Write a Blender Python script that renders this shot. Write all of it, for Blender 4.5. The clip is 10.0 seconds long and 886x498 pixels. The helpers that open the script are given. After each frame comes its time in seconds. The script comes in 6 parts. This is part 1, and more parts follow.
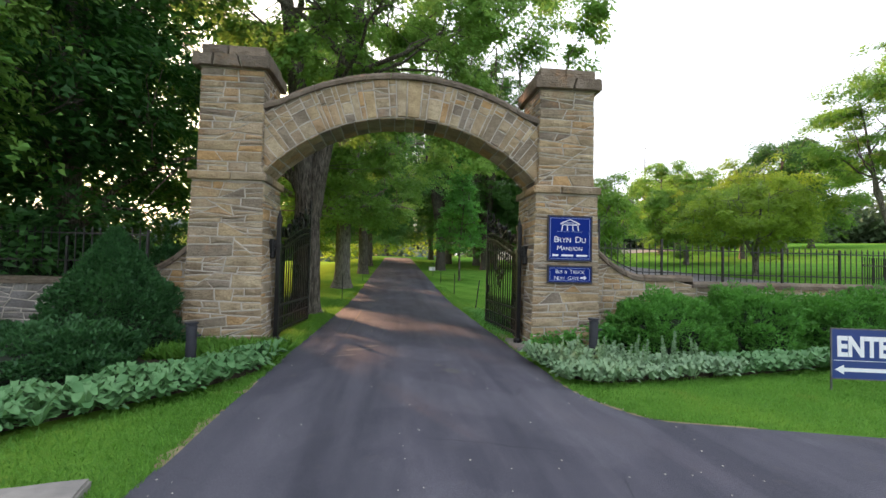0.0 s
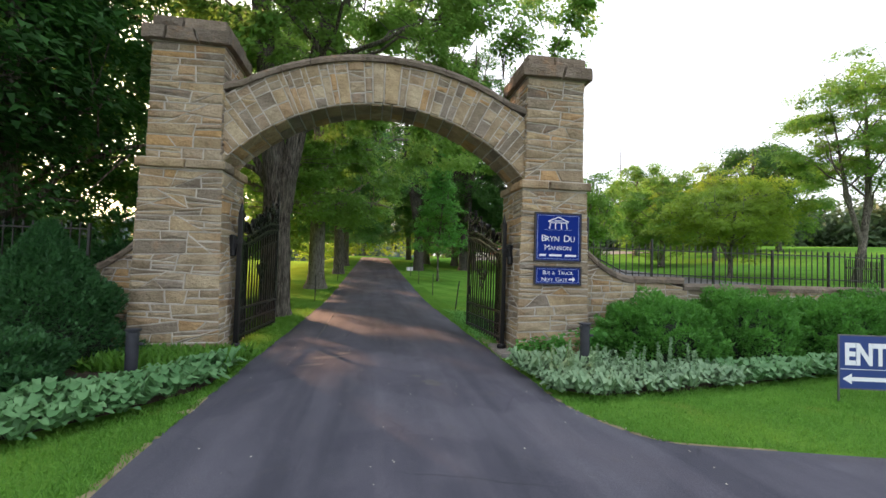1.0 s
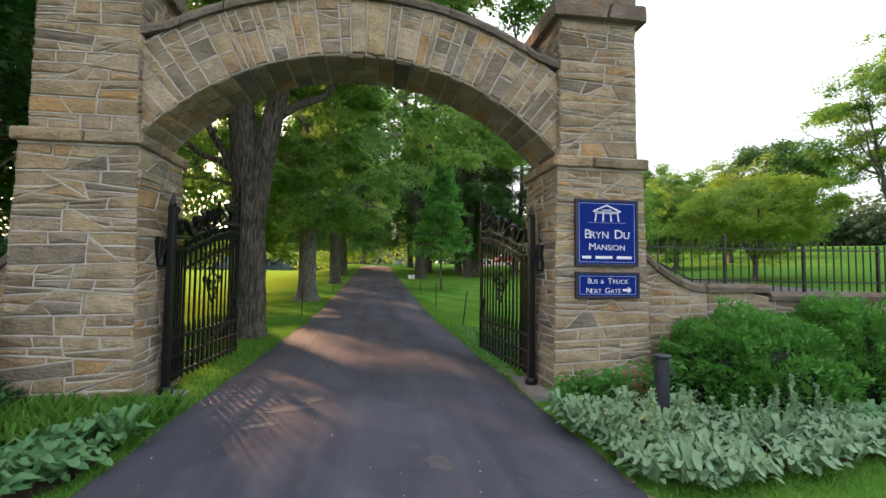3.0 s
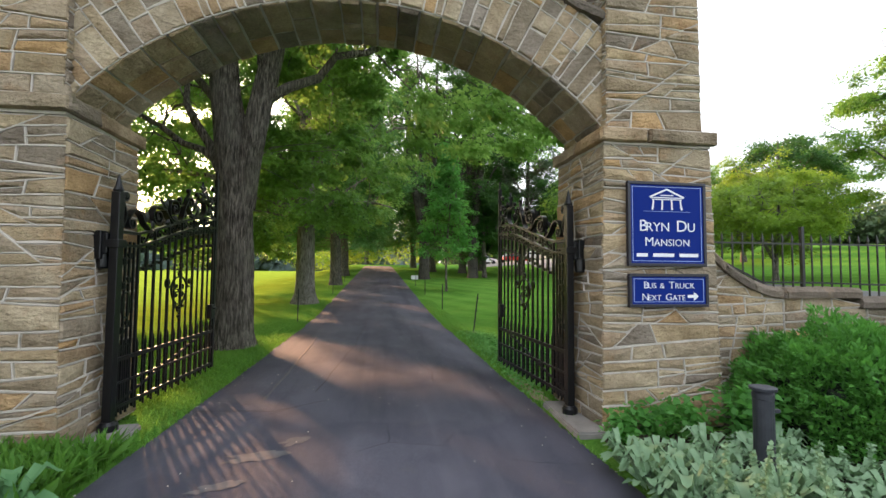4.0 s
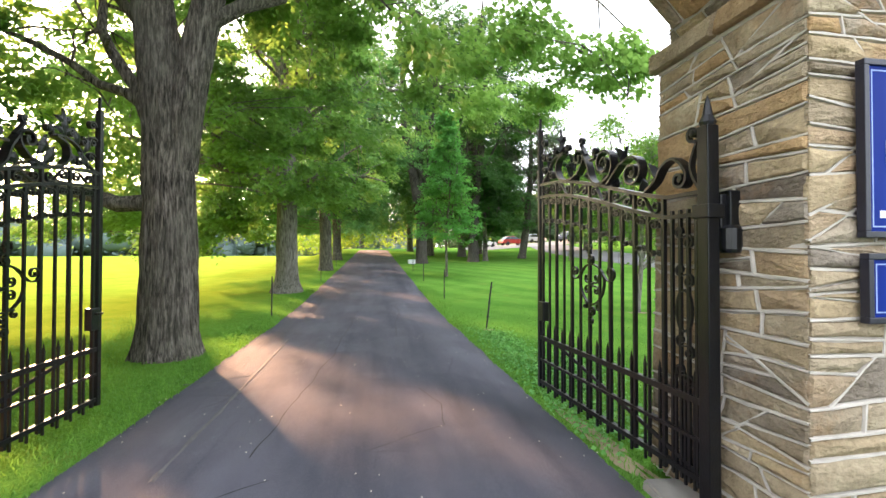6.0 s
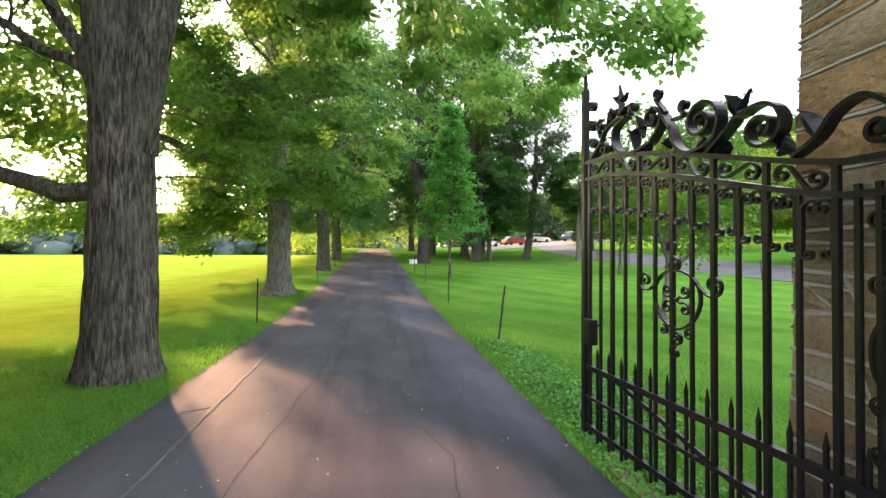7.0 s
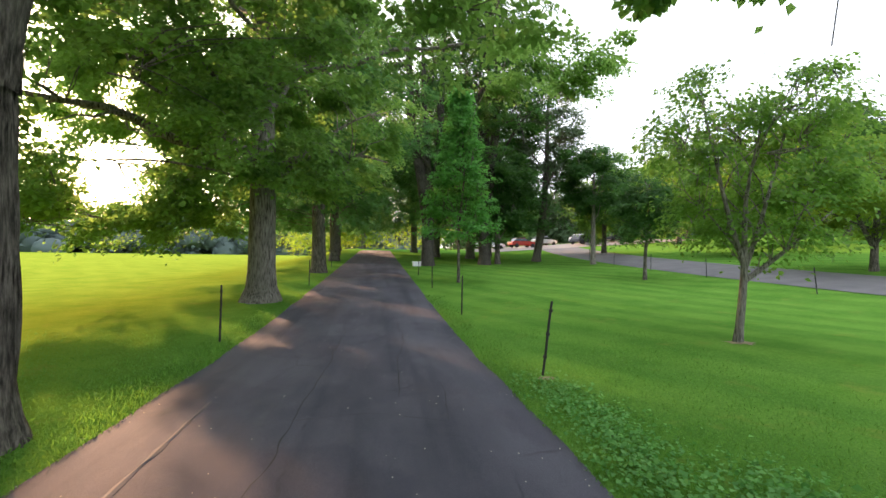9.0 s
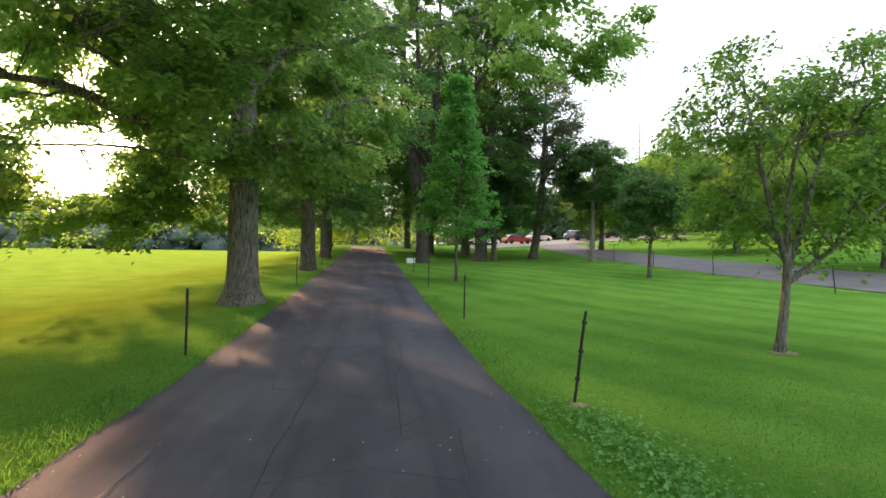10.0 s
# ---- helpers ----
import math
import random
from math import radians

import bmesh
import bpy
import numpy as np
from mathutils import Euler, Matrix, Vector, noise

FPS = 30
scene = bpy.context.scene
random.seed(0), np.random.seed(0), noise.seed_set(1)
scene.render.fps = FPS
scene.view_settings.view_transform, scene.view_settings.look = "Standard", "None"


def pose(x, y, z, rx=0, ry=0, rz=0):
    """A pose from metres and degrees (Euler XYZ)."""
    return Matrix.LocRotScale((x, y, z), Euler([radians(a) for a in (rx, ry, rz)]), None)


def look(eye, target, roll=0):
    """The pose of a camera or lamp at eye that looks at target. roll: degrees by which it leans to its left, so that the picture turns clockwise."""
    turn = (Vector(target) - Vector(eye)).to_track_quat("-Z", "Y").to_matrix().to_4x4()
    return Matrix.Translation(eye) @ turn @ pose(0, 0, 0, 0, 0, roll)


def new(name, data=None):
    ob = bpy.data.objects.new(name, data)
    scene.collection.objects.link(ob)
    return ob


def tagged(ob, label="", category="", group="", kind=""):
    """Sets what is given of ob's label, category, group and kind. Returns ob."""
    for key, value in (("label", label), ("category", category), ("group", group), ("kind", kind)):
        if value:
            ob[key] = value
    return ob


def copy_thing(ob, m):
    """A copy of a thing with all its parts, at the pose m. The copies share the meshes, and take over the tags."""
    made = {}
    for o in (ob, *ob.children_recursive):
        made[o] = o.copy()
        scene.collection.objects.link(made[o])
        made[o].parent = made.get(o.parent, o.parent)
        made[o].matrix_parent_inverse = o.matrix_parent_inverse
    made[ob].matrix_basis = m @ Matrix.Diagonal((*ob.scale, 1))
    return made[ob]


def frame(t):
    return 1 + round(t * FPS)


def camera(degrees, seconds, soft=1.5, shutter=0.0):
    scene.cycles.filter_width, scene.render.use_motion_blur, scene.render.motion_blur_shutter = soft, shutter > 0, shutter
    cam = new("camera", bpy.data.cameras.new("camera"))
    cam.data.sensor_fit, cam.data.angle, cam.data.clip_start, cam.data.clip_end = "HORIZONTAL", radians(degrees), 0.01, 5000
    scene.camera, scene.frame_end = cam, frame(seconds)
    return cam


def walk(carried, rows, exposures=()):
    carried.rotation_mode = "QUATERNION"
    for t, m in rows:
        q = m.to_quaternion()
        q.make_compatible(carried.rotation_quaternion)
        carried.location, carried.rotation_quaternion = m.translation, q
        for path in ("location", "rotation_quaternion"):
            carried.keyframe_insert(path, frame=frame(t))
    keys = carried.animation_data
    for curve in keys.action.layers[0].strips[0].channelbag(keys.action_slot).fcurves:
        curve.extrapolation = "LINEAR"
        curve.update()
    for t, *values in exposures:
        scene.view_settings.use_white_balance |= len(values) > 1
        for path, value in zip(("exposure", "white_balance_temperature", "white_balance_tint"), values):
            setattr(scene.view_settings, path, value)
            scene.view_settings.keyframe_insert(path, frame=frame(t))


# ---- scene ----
cam = camera(90.1, 10.0)
METRES, EYE = 10.8, 1.53
ROWS = [
    (0.0, 0.0, 0.0, 0.0, -0.05, 1.93, -1.35),
    (0.5, -0.0033, 0.0261, 0.0017, -1.73, 2.02, -1.66),
    (1.0, -0.0024, 0.0592, -0.001, -2.94, 2.05, -1.68),
    (1.5, 0.0013, 0.101, 0.0009, -3.51, 2.51, -1.83),
    (2.0, 0.0019, 0.1482, -0.0002, -3.78, 2.69, -1.65),
    (2.5, 0.0028, 0.1977, -0.0002, -3.21, 2.92, -1.13),
    (4.0, -0.0078, 0.3585, 0.0023, -2.28, 2.96, -0.48),
    (4.5, -0.0116, 0.4125, 0.0006, -3.44, 2.85, -0.31),
    (5.0, -0.0134, 0.4665, 0.0004, -3.4, 2.29, 0.08),
    (5.5, -0.0131, 0.5208, 0.0018, -2.21, 1.99, 0.01),
    (6.0, -0.0153, 0.5745, 0.001, -2.72, 0.86, -0.08),
    (7.5, -0.0202, 0.7369, 0.0029, -2.11, 0.84, -0.7),
    (8.0, -0.0239, 0.7895, 0.0034, -0.74, 1.24, -0.85),
    (8.5, -0.0307, 0.8421, 0.0024, -2.23, 1.37, -1.04),
    (9.0, -0.0359, 0.8941, 0.0023, -2.35, 1.06, -0.88),
    (9.5, -0.0422, 0.9451, 0.0037, -2.08, 0.79, -1.12),
    (10.0, -0.0491, 0.9967, 0.006, -3.34, 0.55, -0.92),
]
# The gate's middle is the origin: x along the wall, y up the drive.
START = pose(-0.109, -8.495, EYE, 0, 0, -6.0)
EXPOSURES = [(0.0, 1.36), (2.5, 1.3), (4.0, 1.58), (5.0, 2.0), (5.5, 2.28), (6.0, 2.48), (7.5, 1.98), (8.5, 1.68), (10.0, 1.55)]
walk(cam, [(t, START @ pose(METRES * x, METRES * y, METRES * z, 90 + pitch, roll, yaw)) for t, x, y, z, yaw, pitch, roll in ROWS], EXPOSURES)

# ---- sky and sun ----
SUN_AZ, SUN_EL = 29.0, 16.0      # degrees to the left of the drive, and above the horizon
world = bpy.data.worlds.new("sky")
scene.world = world
world.use_nodes = True
wn, wl = world.node_tree.nodes, world.node_tree.links
sky = wn.new("ShaderNodeTexSky")
sky.sky_type, sky.sun_disc = "NISHITA", False
sky.sun_elevation, sky.sun_rotation = radians(SUN_EL), radians(-SUN_AZ)
sky.air_density, sky.dust_density, sky.ozone_density = 1.0, 4.0, 1.0
veil = wn.new("ShaderNodeMix")           # an even veil of thin cloud before the blue
veil.data_type = "RGBA"
veil.inputs["Factor"].default_value = 0.68
cloud = wn.new("ShaderNodeRGB")
cloud.outputs[0].default_value = (5.4, 5.5, 5.9, 1)
wl.new(sky.outputs["Color"], veil.inputs[6])
wl.new(cloud.outputs[0], veil.inputs[7])
wl.new(veil.outputs[2], wn["Background"].inputs["Color"])
wn["Background"].inputs["Strength"].default_value = 0.15
sun = new("sun", bpy.data.lights.new("sun", "SUN"))
sun.data.energy, sun.data.angle, sun.data.color = 5.0, radians(1.2), (1.0, 0.55, 0.32)
to_sun = Vector((-math.sin(radians(SUN_AZ)) * math.cos(radians(SUN_EL)), math.cos(radians(SUN_AZ)) * math.cos(radians(SUN_EL)), math.sin(radians(SUN_EL))))
sun.matrix_world = look(to_sun * 60, (0, 0, 0))

# ---- materials ----
class Nodes:
    """A node material in the making."""

    def __init__(self, name, rough=0.8, metal=0.0, spec=0.5):
        self.mat = bpy.data.materials.new(name)
        self.mat.use_nodes = True
        self.n, self.l = self.mat.node_tree.nodes, self.mat.node_tree.links
        self.b = self.n["Principled BSDF"]
        self.b.inputs["Roughness"].default_value = rough
        self.b.inputs["Metallic"].default_value = metal
        self.b.inputs["Specular IOR Level"].default_value = spec
        self.geo = self.n.new("ShaderNodeNewGeometry")
        self.tex = self.n.new("ShaderNodeTexCoord")

    def add(self, kind, **inputs):
        node = self.n.new(kind)
        for key, value in inputs.items():
            key = key.replace("_", " ")
            if hasattr(value, "is_output"):
                self.l.new(value, node.inputs[key])
            else:
                node.inputs[key].default_value = value
        return node

    def noise(self, scale, detail=4.0, rough=0.55, stretch=None, where=None):
        where = where or self.geo.outputs["Position"]
        if stretch:
            m = self.add("ShaderNodeMapping", Vector=where)
            m.inputs["Scale"].default_value = stretch
            where = m.outputs["Vector"]
        return self.add("ShaderNodeTexNoise", Vector=where, Scale=scale, Detail=detail, Roughness=rough).outputs["Fac"]

    def ramp(self, fac, stops):
        r = self.n.new("ShaderNodeValToRGB")
        e = r.color_ramp.elements
        while len(e) < len(stops):
            e.new(0.5)
        for slot, (p, c) in zip(e, stops):
            slot.position, slot.color = p, (*c, 1)
        self.l.new(fac, r.inputs["Fac"])
        return r.outputs["Color"]

    def mix(self, fac, a, b, blend="MIX"):
        m = self.n.new("ShaderNodeMix")
        m.data_type, m.blend_type = "RGBA", blend
        for key, value in (("Factor", fac), ("A", a), ("B", b)):
            socket = [s for s in m.inputs if s.name == key and (s.type == "RGBA" or key == "Factor")][0]
            if hasattr(value, "is_output"):
                self.l.new(value, socket)
            else:
                socket.default_value = value if key == "Factor" else (*value, 1)
        return [s for s in m.outputs if s.type == "RGBA"][0]

    def bump(self, height, strength=0.4, distance=0.01):
        b = self.add("ShaderNodeBump", Height=height, Strength=strength, Distance=distance)
        self.l.new(b.outputs["Normal"], self.b.inputs["Normal"])

    def colour(self, c):
        self.l.new(c, self.b.inputs["Base Color"])
        return self


def plain(name, a, b, scale=6.0, rough=0.6, metal=0.0, bump=0.2, spec=0.5, grain=60.0):
    m = Nodes(name, rough, metal, spec)
    m.colour(m.ramp(m.noise(scale, where=m.tex.outputs["Object"]), [(0.3, a), (0.7, b)]))
    m.bump(m.noise(grain, where=m.tex.outputs["Object"]), bump, 0.004)
    return m.mat


def stone_material(name, stops, bump=0.9):
    m = Nodes(name, 0.9, 0, 0.25)
    pick = m.add("ShaderNodeObjectInfo").outputs["Random"]
    base = m.ramp(pick, stops)
    blotch = m.ramp(m.noise(3.2, 5, 0.6), [(0.34, (0.62, 0.57, 0.5)), (0.62, (1.14, 1.12, 1.08))])
    c = m.mix(0.8, base, blotch, "MULTIPLY")
    c = m.mix(m.ramp(m.noise(1.9, 6, 0.7), [(0.55, (0, 0, 0)), (0.72, (0.6, 0.6, 0.6))]), c, (0.36, 0.2, 0.09))
    grain = m.ramp(m.noise(40, 4, 0.7), [(0.3, (0.72, 0.72, 0.72)), (0.7, (1.15, 1.15, 1.15))])
    m.colour(m.mix(0.85, c, grain, "MULTIPLY"))
    h = m.add("ShaderNodeMath")
    h.operation = "ADD"
    m.l.new(m.noise(7, 7, 0.62), h.inputs[0])
    m.l.new(m.noise(16, 5, 0.6, (1, 1, 1.8)), h.inputs[1])
    m.bump(h.outputs[0], bump, 0.04)
    return m.mat


def leaf_material(name, dark, light, through_colour, glow=0.35, warm=None):
    m = Nodes(name, 0.55, 0, 0.3)
    pick = m.geo.outputs["Random Per Island"]
    c = m.ramp(pick, [(0.0, dark), (0.6, tuple((a + b) / 2 for a, b in zip(dark, light))), (1.0, light)])
    c = m.mix(m.ramp(m.noise(0.45, 3), [(0.4, (0, 0, 0)), (0.7, (0.45, 0.45, 0.45))]), c, warm or light)
    m.colour(c)
    t = m.add("ShaderNodeBsdfTranslucent")
    m.l.new(m.mix(0.65, c, through_colour), t.inputs["Color"])
    s = m.add("ShaderNodeMixShader", Fac=glow)
    m.l.new(m.b.outputs[0], s.inputs[1])
    m.l.new(t.outputs[0], s.inputs[2])
    m.l.new(s.outputs[0], m.n["Material Output"].inputs["Surface"])
    return m.mat


STONE = stone_material("sandstone", [(0.0, (0.46, 0.36, 0.22)), (0.14, (0.27, 0.22, 0.155)), (0.3, (0.5, 0.42, 0.29)), (0.44, (0.24, 0.205, 0.16)), (0.58, (0.43, 0.34, 0.21)), (0.72, (0.36, 0.305, 0.23)), (0.84, (0.47, 0.31, 0.15)), (0.93, (0.31, 0.27, 0.22)), (1.0, (0.17, 0.14, 0.11))])
CAPSTONE = stone_material("weathered_capstone", [(0.0, (0.17, 0.145, 0.12)), (0.5, (0.23, 0.19, 0.15)), (1.0, (0.14, 0.12, 0.1))])
GREYSTONE = stone_material("grey_stone", [(0.0, (0.26, 0.26, 0.26)), (0.5, (0.34, 0.33, 0.32)), (1.0, (0.2, 0.2, 0.21))])
MORTAR = plain("mortar", (0.42, 0.385, 0.33), (0.56, 0.515, 0.45), 9, 0.95, 0, 0.6, 0.2, 90)
IRON = plain("black_iron", (0.003, 0.0035, 0.0045), (0.006, 0.0065, 0.008), 12, 0.3, 0.0, 0.35, 0.45, 80)
POST = plain("dark_post_paint", (0.015, 0.017, 0.025), (0.03, 0.033, 0.042), 10, 0.5, 0.0, 0.2)
STAKE = plain("black_stake", (0.008, 0.008, 0.008), (0.02, 0.02, 0.02), 20, 0.6)
BLUE = plain("blue_sign_paint", (0.003, 0.018, 0.17), (0.005, 0.022, 0.19), 3, 0.5, 0, 0.03, 0.08)
NAVY = plain("navy_sign_paint", (0.014, 0.04, 0.18), (0.018, 0.046, 0.2), 3, 0.45, 0, 0.03)
SIGN_FRAME = plain("black_sign_frame", (0.01, 0.01, 0.02), (0.016, 0.016, 0.026), 8, 0.4)
WHITE = plain("white_lettering", (0.72, 0.74, 0.78), (0.8, 0.81, 0.84), 8, 0.5)
PALE_LINE = plain("pale_blue_line", (0.25, 0.34, 0.62), (0.3, 0.4, 0.68), 8, 0.5)
STEEL = plain("dull_steel", (0.12, 0.12, 0.13), (0.2, 0.2, 0.2), 10, 0.5, 0.8)


def bark_material(name, a, b):
    m = Nodes(name, 0.95, 0, 0.2)
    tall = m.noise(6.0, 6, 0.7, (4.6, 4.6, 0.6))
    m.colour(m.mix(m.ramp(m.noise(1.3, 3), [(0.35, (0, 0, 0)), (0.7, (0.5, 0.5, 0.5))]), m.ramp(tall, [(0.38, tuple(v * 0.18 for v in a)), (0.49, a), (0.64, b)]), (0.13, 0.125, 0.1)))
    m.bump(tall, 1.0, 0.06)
    return m.mat


BARK = bark_material("grey_brown_bark", (0.11, 0.097, 0.082), (0.29, 0.26, 0.22))
BARK_PALE = bark_material("pale_grey_bark", (0.24, 0.22, 0.19), (0.38, 0.35, 0.31))
BARK_GREY = bark_material("smooth_grey_bark", (0.23, 0.215, 0.185), (0.36, 0.34, 0.3))
BARK_DARK = bark_material("dark_bark", (0.05, 0.045, 0.04), (0.12, 0.105, 0.09))
LEAF = leaf_material("maple_leaves", (0.05, 0.135, 0.03), (0.165, 0.345, 0.08), (0.4, 0.64, 0.13), 0.5)
LEAF_MID = leaf_material("shade_tree_leaves", (0.028, 0.088, 0.03), (0.095, 0.23, 0.066), (0.2, 0.44, 0.11), 0.48)
LEAF_LAWN = leaf_material("lawn_tree_leaves", (0.05, 0.12, 0.022), (0.15, 0.29, 0.055), (0.32, 0.56, 0.08), 0.5)
LEAF_DARK = leaf_material("dark_leaves", (0.022, 0.07, 0.018), (0.06, 0.15, 0.035), (0.13, 0.3, 0.05), 0.45)
LEAF_FRESH = leaf_material("fresh_green_leaves", (0.04, 0.15, 0.03), (0.13, 0.36, 0.08), (0.22, 0.56, 0.1), 0.48)
CLOVER = leaf_material("clover_leaves", (0.075, 0.24, 0.05), (0.19, 0.44, 0.11), (0.2, 0.5, 0.1), 0.35)
LEAF_YELLOW = leaf_material("yellow_green_leaves", (0.085, 0.18, 0.018), (0.22, 0.35, 0.035), (0.42, 0.56, 0.06), 0.46)
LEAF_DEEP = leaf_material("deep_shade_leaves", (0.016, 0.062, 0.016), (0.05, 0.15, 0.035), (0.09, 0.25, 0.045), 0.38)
LEAF_GREY = leaf_material("grey_green_leaves", (0.05, 0.09, 0.045), (0.12, 0.18, 0.09), (0.2, 0.28, 0.12), 0.35)
YEW = leaf_material("yew_needles", (0.03, 0.125, 0.02), (0.12, 0.33, 0.06), (0.18, 0.46, 0.05), 0.32)
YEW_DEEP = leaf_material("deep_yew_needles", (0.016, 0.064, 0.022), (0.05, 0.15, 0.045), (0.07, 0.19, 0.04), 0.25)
LAMB = leaf_material("silver_green_leaves", (0.14, 0.26, 0.14), (0.29, 0.43, 0.25), (0.26, 0.42, 0.19), 0.25)
HOSTA = leaf_material("blue_green_broad_leaves", (0.075, 0.2, 0.075), (0.2, 0.38, 0.17), (0.24, 0.48, 0.16), 0.25)
BLADE = leaf_material("grass_blades", (0.06, 0.18, 0.024), (0.14, 0.32, 0.045), (0.24, 0.46, 0.06), 0.4)
# Leaf green paled to blue-grey: the distance haze is mixed into the colour.
FAR_WOOD = leaf_material("far_woods_hazed", (0.09, 0.13, 0.12), (0.125, 0.175, 0.165), (0.13, 0.18, 0.17), 0.15)


def lawn_material():
    m = Nodes("mown_lawn", 1.0, 0, 0.0)
    fine = m.ramp(m.noise(38, 5, 0.75), [(0.3, (0.062, 0.16, 0.032)), (0.52, (0.115, 0.265, 0.05)), (0.75, (0.195, 0.36, 0.075))])
    broad = m.ramp(m.noise(0.8, 6, 0.65), [(0.32, (0.72, 0.8, 0.6)), (0.7, (1.24, 1.1, 1.0))])
    c = m.mix(0.8, fine, broad, "MULTIPLY")
    wave = m.add("ShaderNodeTexWave", Scale=0.17, Distortion=2.5)
    turn = m.add("ShaderNodeMapping", Vector=m.geo.outputs["Position"])
    turn.inputs["Rotation"].default_value = (0, 0, radians(-30))
    m.l.new(turn.outputs["Vector"], wave.inputs["Vector"])
    c = m.mix(0.55, c, m.ramp(wave.outputs["Fac"], [(0.25, (0.8, 0.86, 0.8)), (0.75, (1.14, 1.1, 1.0))]), "MULTIPLY")
    # West of the drive, yellower field grass with low sunlight painted into its colour.
    split = m.add("ShaderNodeSeparateXYZ", Vector=m.geo.outputs["Position"])
    west = m.add("ShaderNodeMapRange", Value=split.outputs["X"])
    for key, value in (("From Min", -2.2), ("From Max", -6.5), ("To Min", 0.0), ("To Max", 0.7)):
        west.inputs[key].default_value = value
    sunlit_grass = m.mix(0.8, m.ramp(m.noise(26, 5, 0.75), [(0.3, (0.17, 0.25, 0.024)), (0.7, (0.32, 0.4, 0.048))]), broad, "MULTIPLY")
    c = m.mix(west.outputs["Result"], c, sunlit_grass)
    bare = m.ramp(m.noise(1.1, 6, 0.7), [(0.58, (0, 0, 0)), (0.74, (0.55, 0.55, 0.55))])
    m.colour(m.mix(bare, c, (0.23, 0.25, 0.055)))
    m.bump(m.noise(70, 4, 0.8), 0.7, 0.02)
    return m.mat


def asphalt_material():
    m = Nodes("worn_asphalt", 0.85, 0, 0.2)
    grain = m.ramp(m.noise(160, 3, 0.8), [(0.3, (0.052, 0.054, 0.068)), (0.6, (0.103, 0.104, 0.127)), (0.8, (0.22, 0.218, 0.25))])
    broad = m.ramp(m.noise(0.7, 5, 0.6, (1.6, 0.5, 1)), [(0.3, (0.72, 0.73, 0.77)), (0.7, (1.4, 1.36, 1.36))])
    c = m.mix(0.9, grain, broad, "MULTIPLY")
    # wheel tracks and old laid strips along the drive
    strips = m.ramp(m.noise(1.0, 4, 0.5, (1.9, 0.1, 1)), [(0.36, (0.66, 0.67, 0.7)), (0.46, (0.95, 0.95, 0.96)), (0.62, (1.12, 1.1, 1.1)), (0.66, (1.28, 1.25, 1.22))])
    c = m.mix(0.75, c, strips, "MULTIPLY")
    patch = m.ramp(m.noise(0.42, 3, 0.5), [(0.47, (1.0, 1.0, 1.0)), (0.5, (0.82, 0.82, 0.85)), (0.6, (0.86, 0.86, 0.88)), (0.63, (1.06, 1.05, 1.05))])
    c = m.mix(0.8, c, patch, "MULTIPLY")
    # hair cracks
    wander = m.mix(0.12, m.geo.outputs["Position"], m.add("ShaderNodeTexNoise", Vector=m.geo.outputs["Position"], Scale=2.2, Detail=5.0).outputs["Color"])
    cells = m.n.new("ShaderNodeTexVoronoi")
    cells.feature = "DISTANCE_TO_EDGE"
    cells.inputs["Scale"].default_value = 0.62
    m.l.new(wander, cells.inputs["Vector"])
    crack = m.ramp(cells.outputs["Distance"], [(0.0, (0.42, 0.42, 0.42)), (0.006, (0.0, 0.0, 0.0))])
    broken = m.ramp(m.noise(0.9, 3), [(0.52, (0, 0, 0)), (0.6, (1, 1, 1))])
    c = m.mix(m.mix(1.0, crack, broken, "MULTIPLY"), c, (0.018, 0.017, 0.018))
    dust = m.ramp(m.noise(2.3, 6, 0.7), [(0.6, (0, 0, 0)), (0.75, (0.5, 0.5, 0.5))])
    m.colour(m.mix(dust, c, (0.12, 0.11, 0.104)))
    m.bump(m.noise(85, 6, 0.85), 0.8, 0.009)
    return m.mat


LAWN = lawn_material()
ASPHALT = asphalt_material()
OLD_ASPHALT = plain("paler_old_asphalt", (0.1, 0.1, 0.105), (0.16, 0.155, 0.16), 0.8, 0.85, 0, 0.5)
SOIL = plain("dark_soil", (0.03, 0.025, 0.018), (0.07, 0.055, 0.035), 6, 0.95, 0, 1.0, 0.2, 40)
EARTH = plain("dry_earth", (0.2, 0.165, 0.095), (0.32, 0.27, 0.17), 5, 0.95, 0, 0.8, 0.2, 40)
CONCRETE = plain("worn_concrete", (0.2, 0.19, 0.18), (0.31, 0.29, 0.27), 4, 0.9, 0, 0.5, 0.2, 60)


# ---- builders ----
def put(ob, material, parent=None, label="", smooth=False):
    if material and not ob.data.materials:
        ob.data.materials.append(material)
    if smooth:
        ob.data.shade_smooth()
    if parent:
        ob.parent = parent
    if label:
        ob["label"] = label
    return ob


def shape(name, verts, faces, material, parent=None, label="", smooth=False):
    me = bpy.data.meshes.new(name)
    me.from_pydata([tuple(v) for v in verts], [], faces)
    me.update()
    return put(new(name, me), material, parent, label, smooth)


def part(name, bm, material, parent=None, label="", smooth=False):
    me = bpy.data.meshes.new(name)
    bm.to_mesh(me)
    bm.free()
    return put(new(name, me), material, parent, label, smooth)


def thing(name, label, category, at=(0, 0, 0), turn=0.0, group="", kind=""):
    ob = new(name)
    ob.empty_display_size = 0.1
    ob.matrix_basis = pose(*at, 0, 0, turn)
    return tagged(ob, label, category, group, kind)


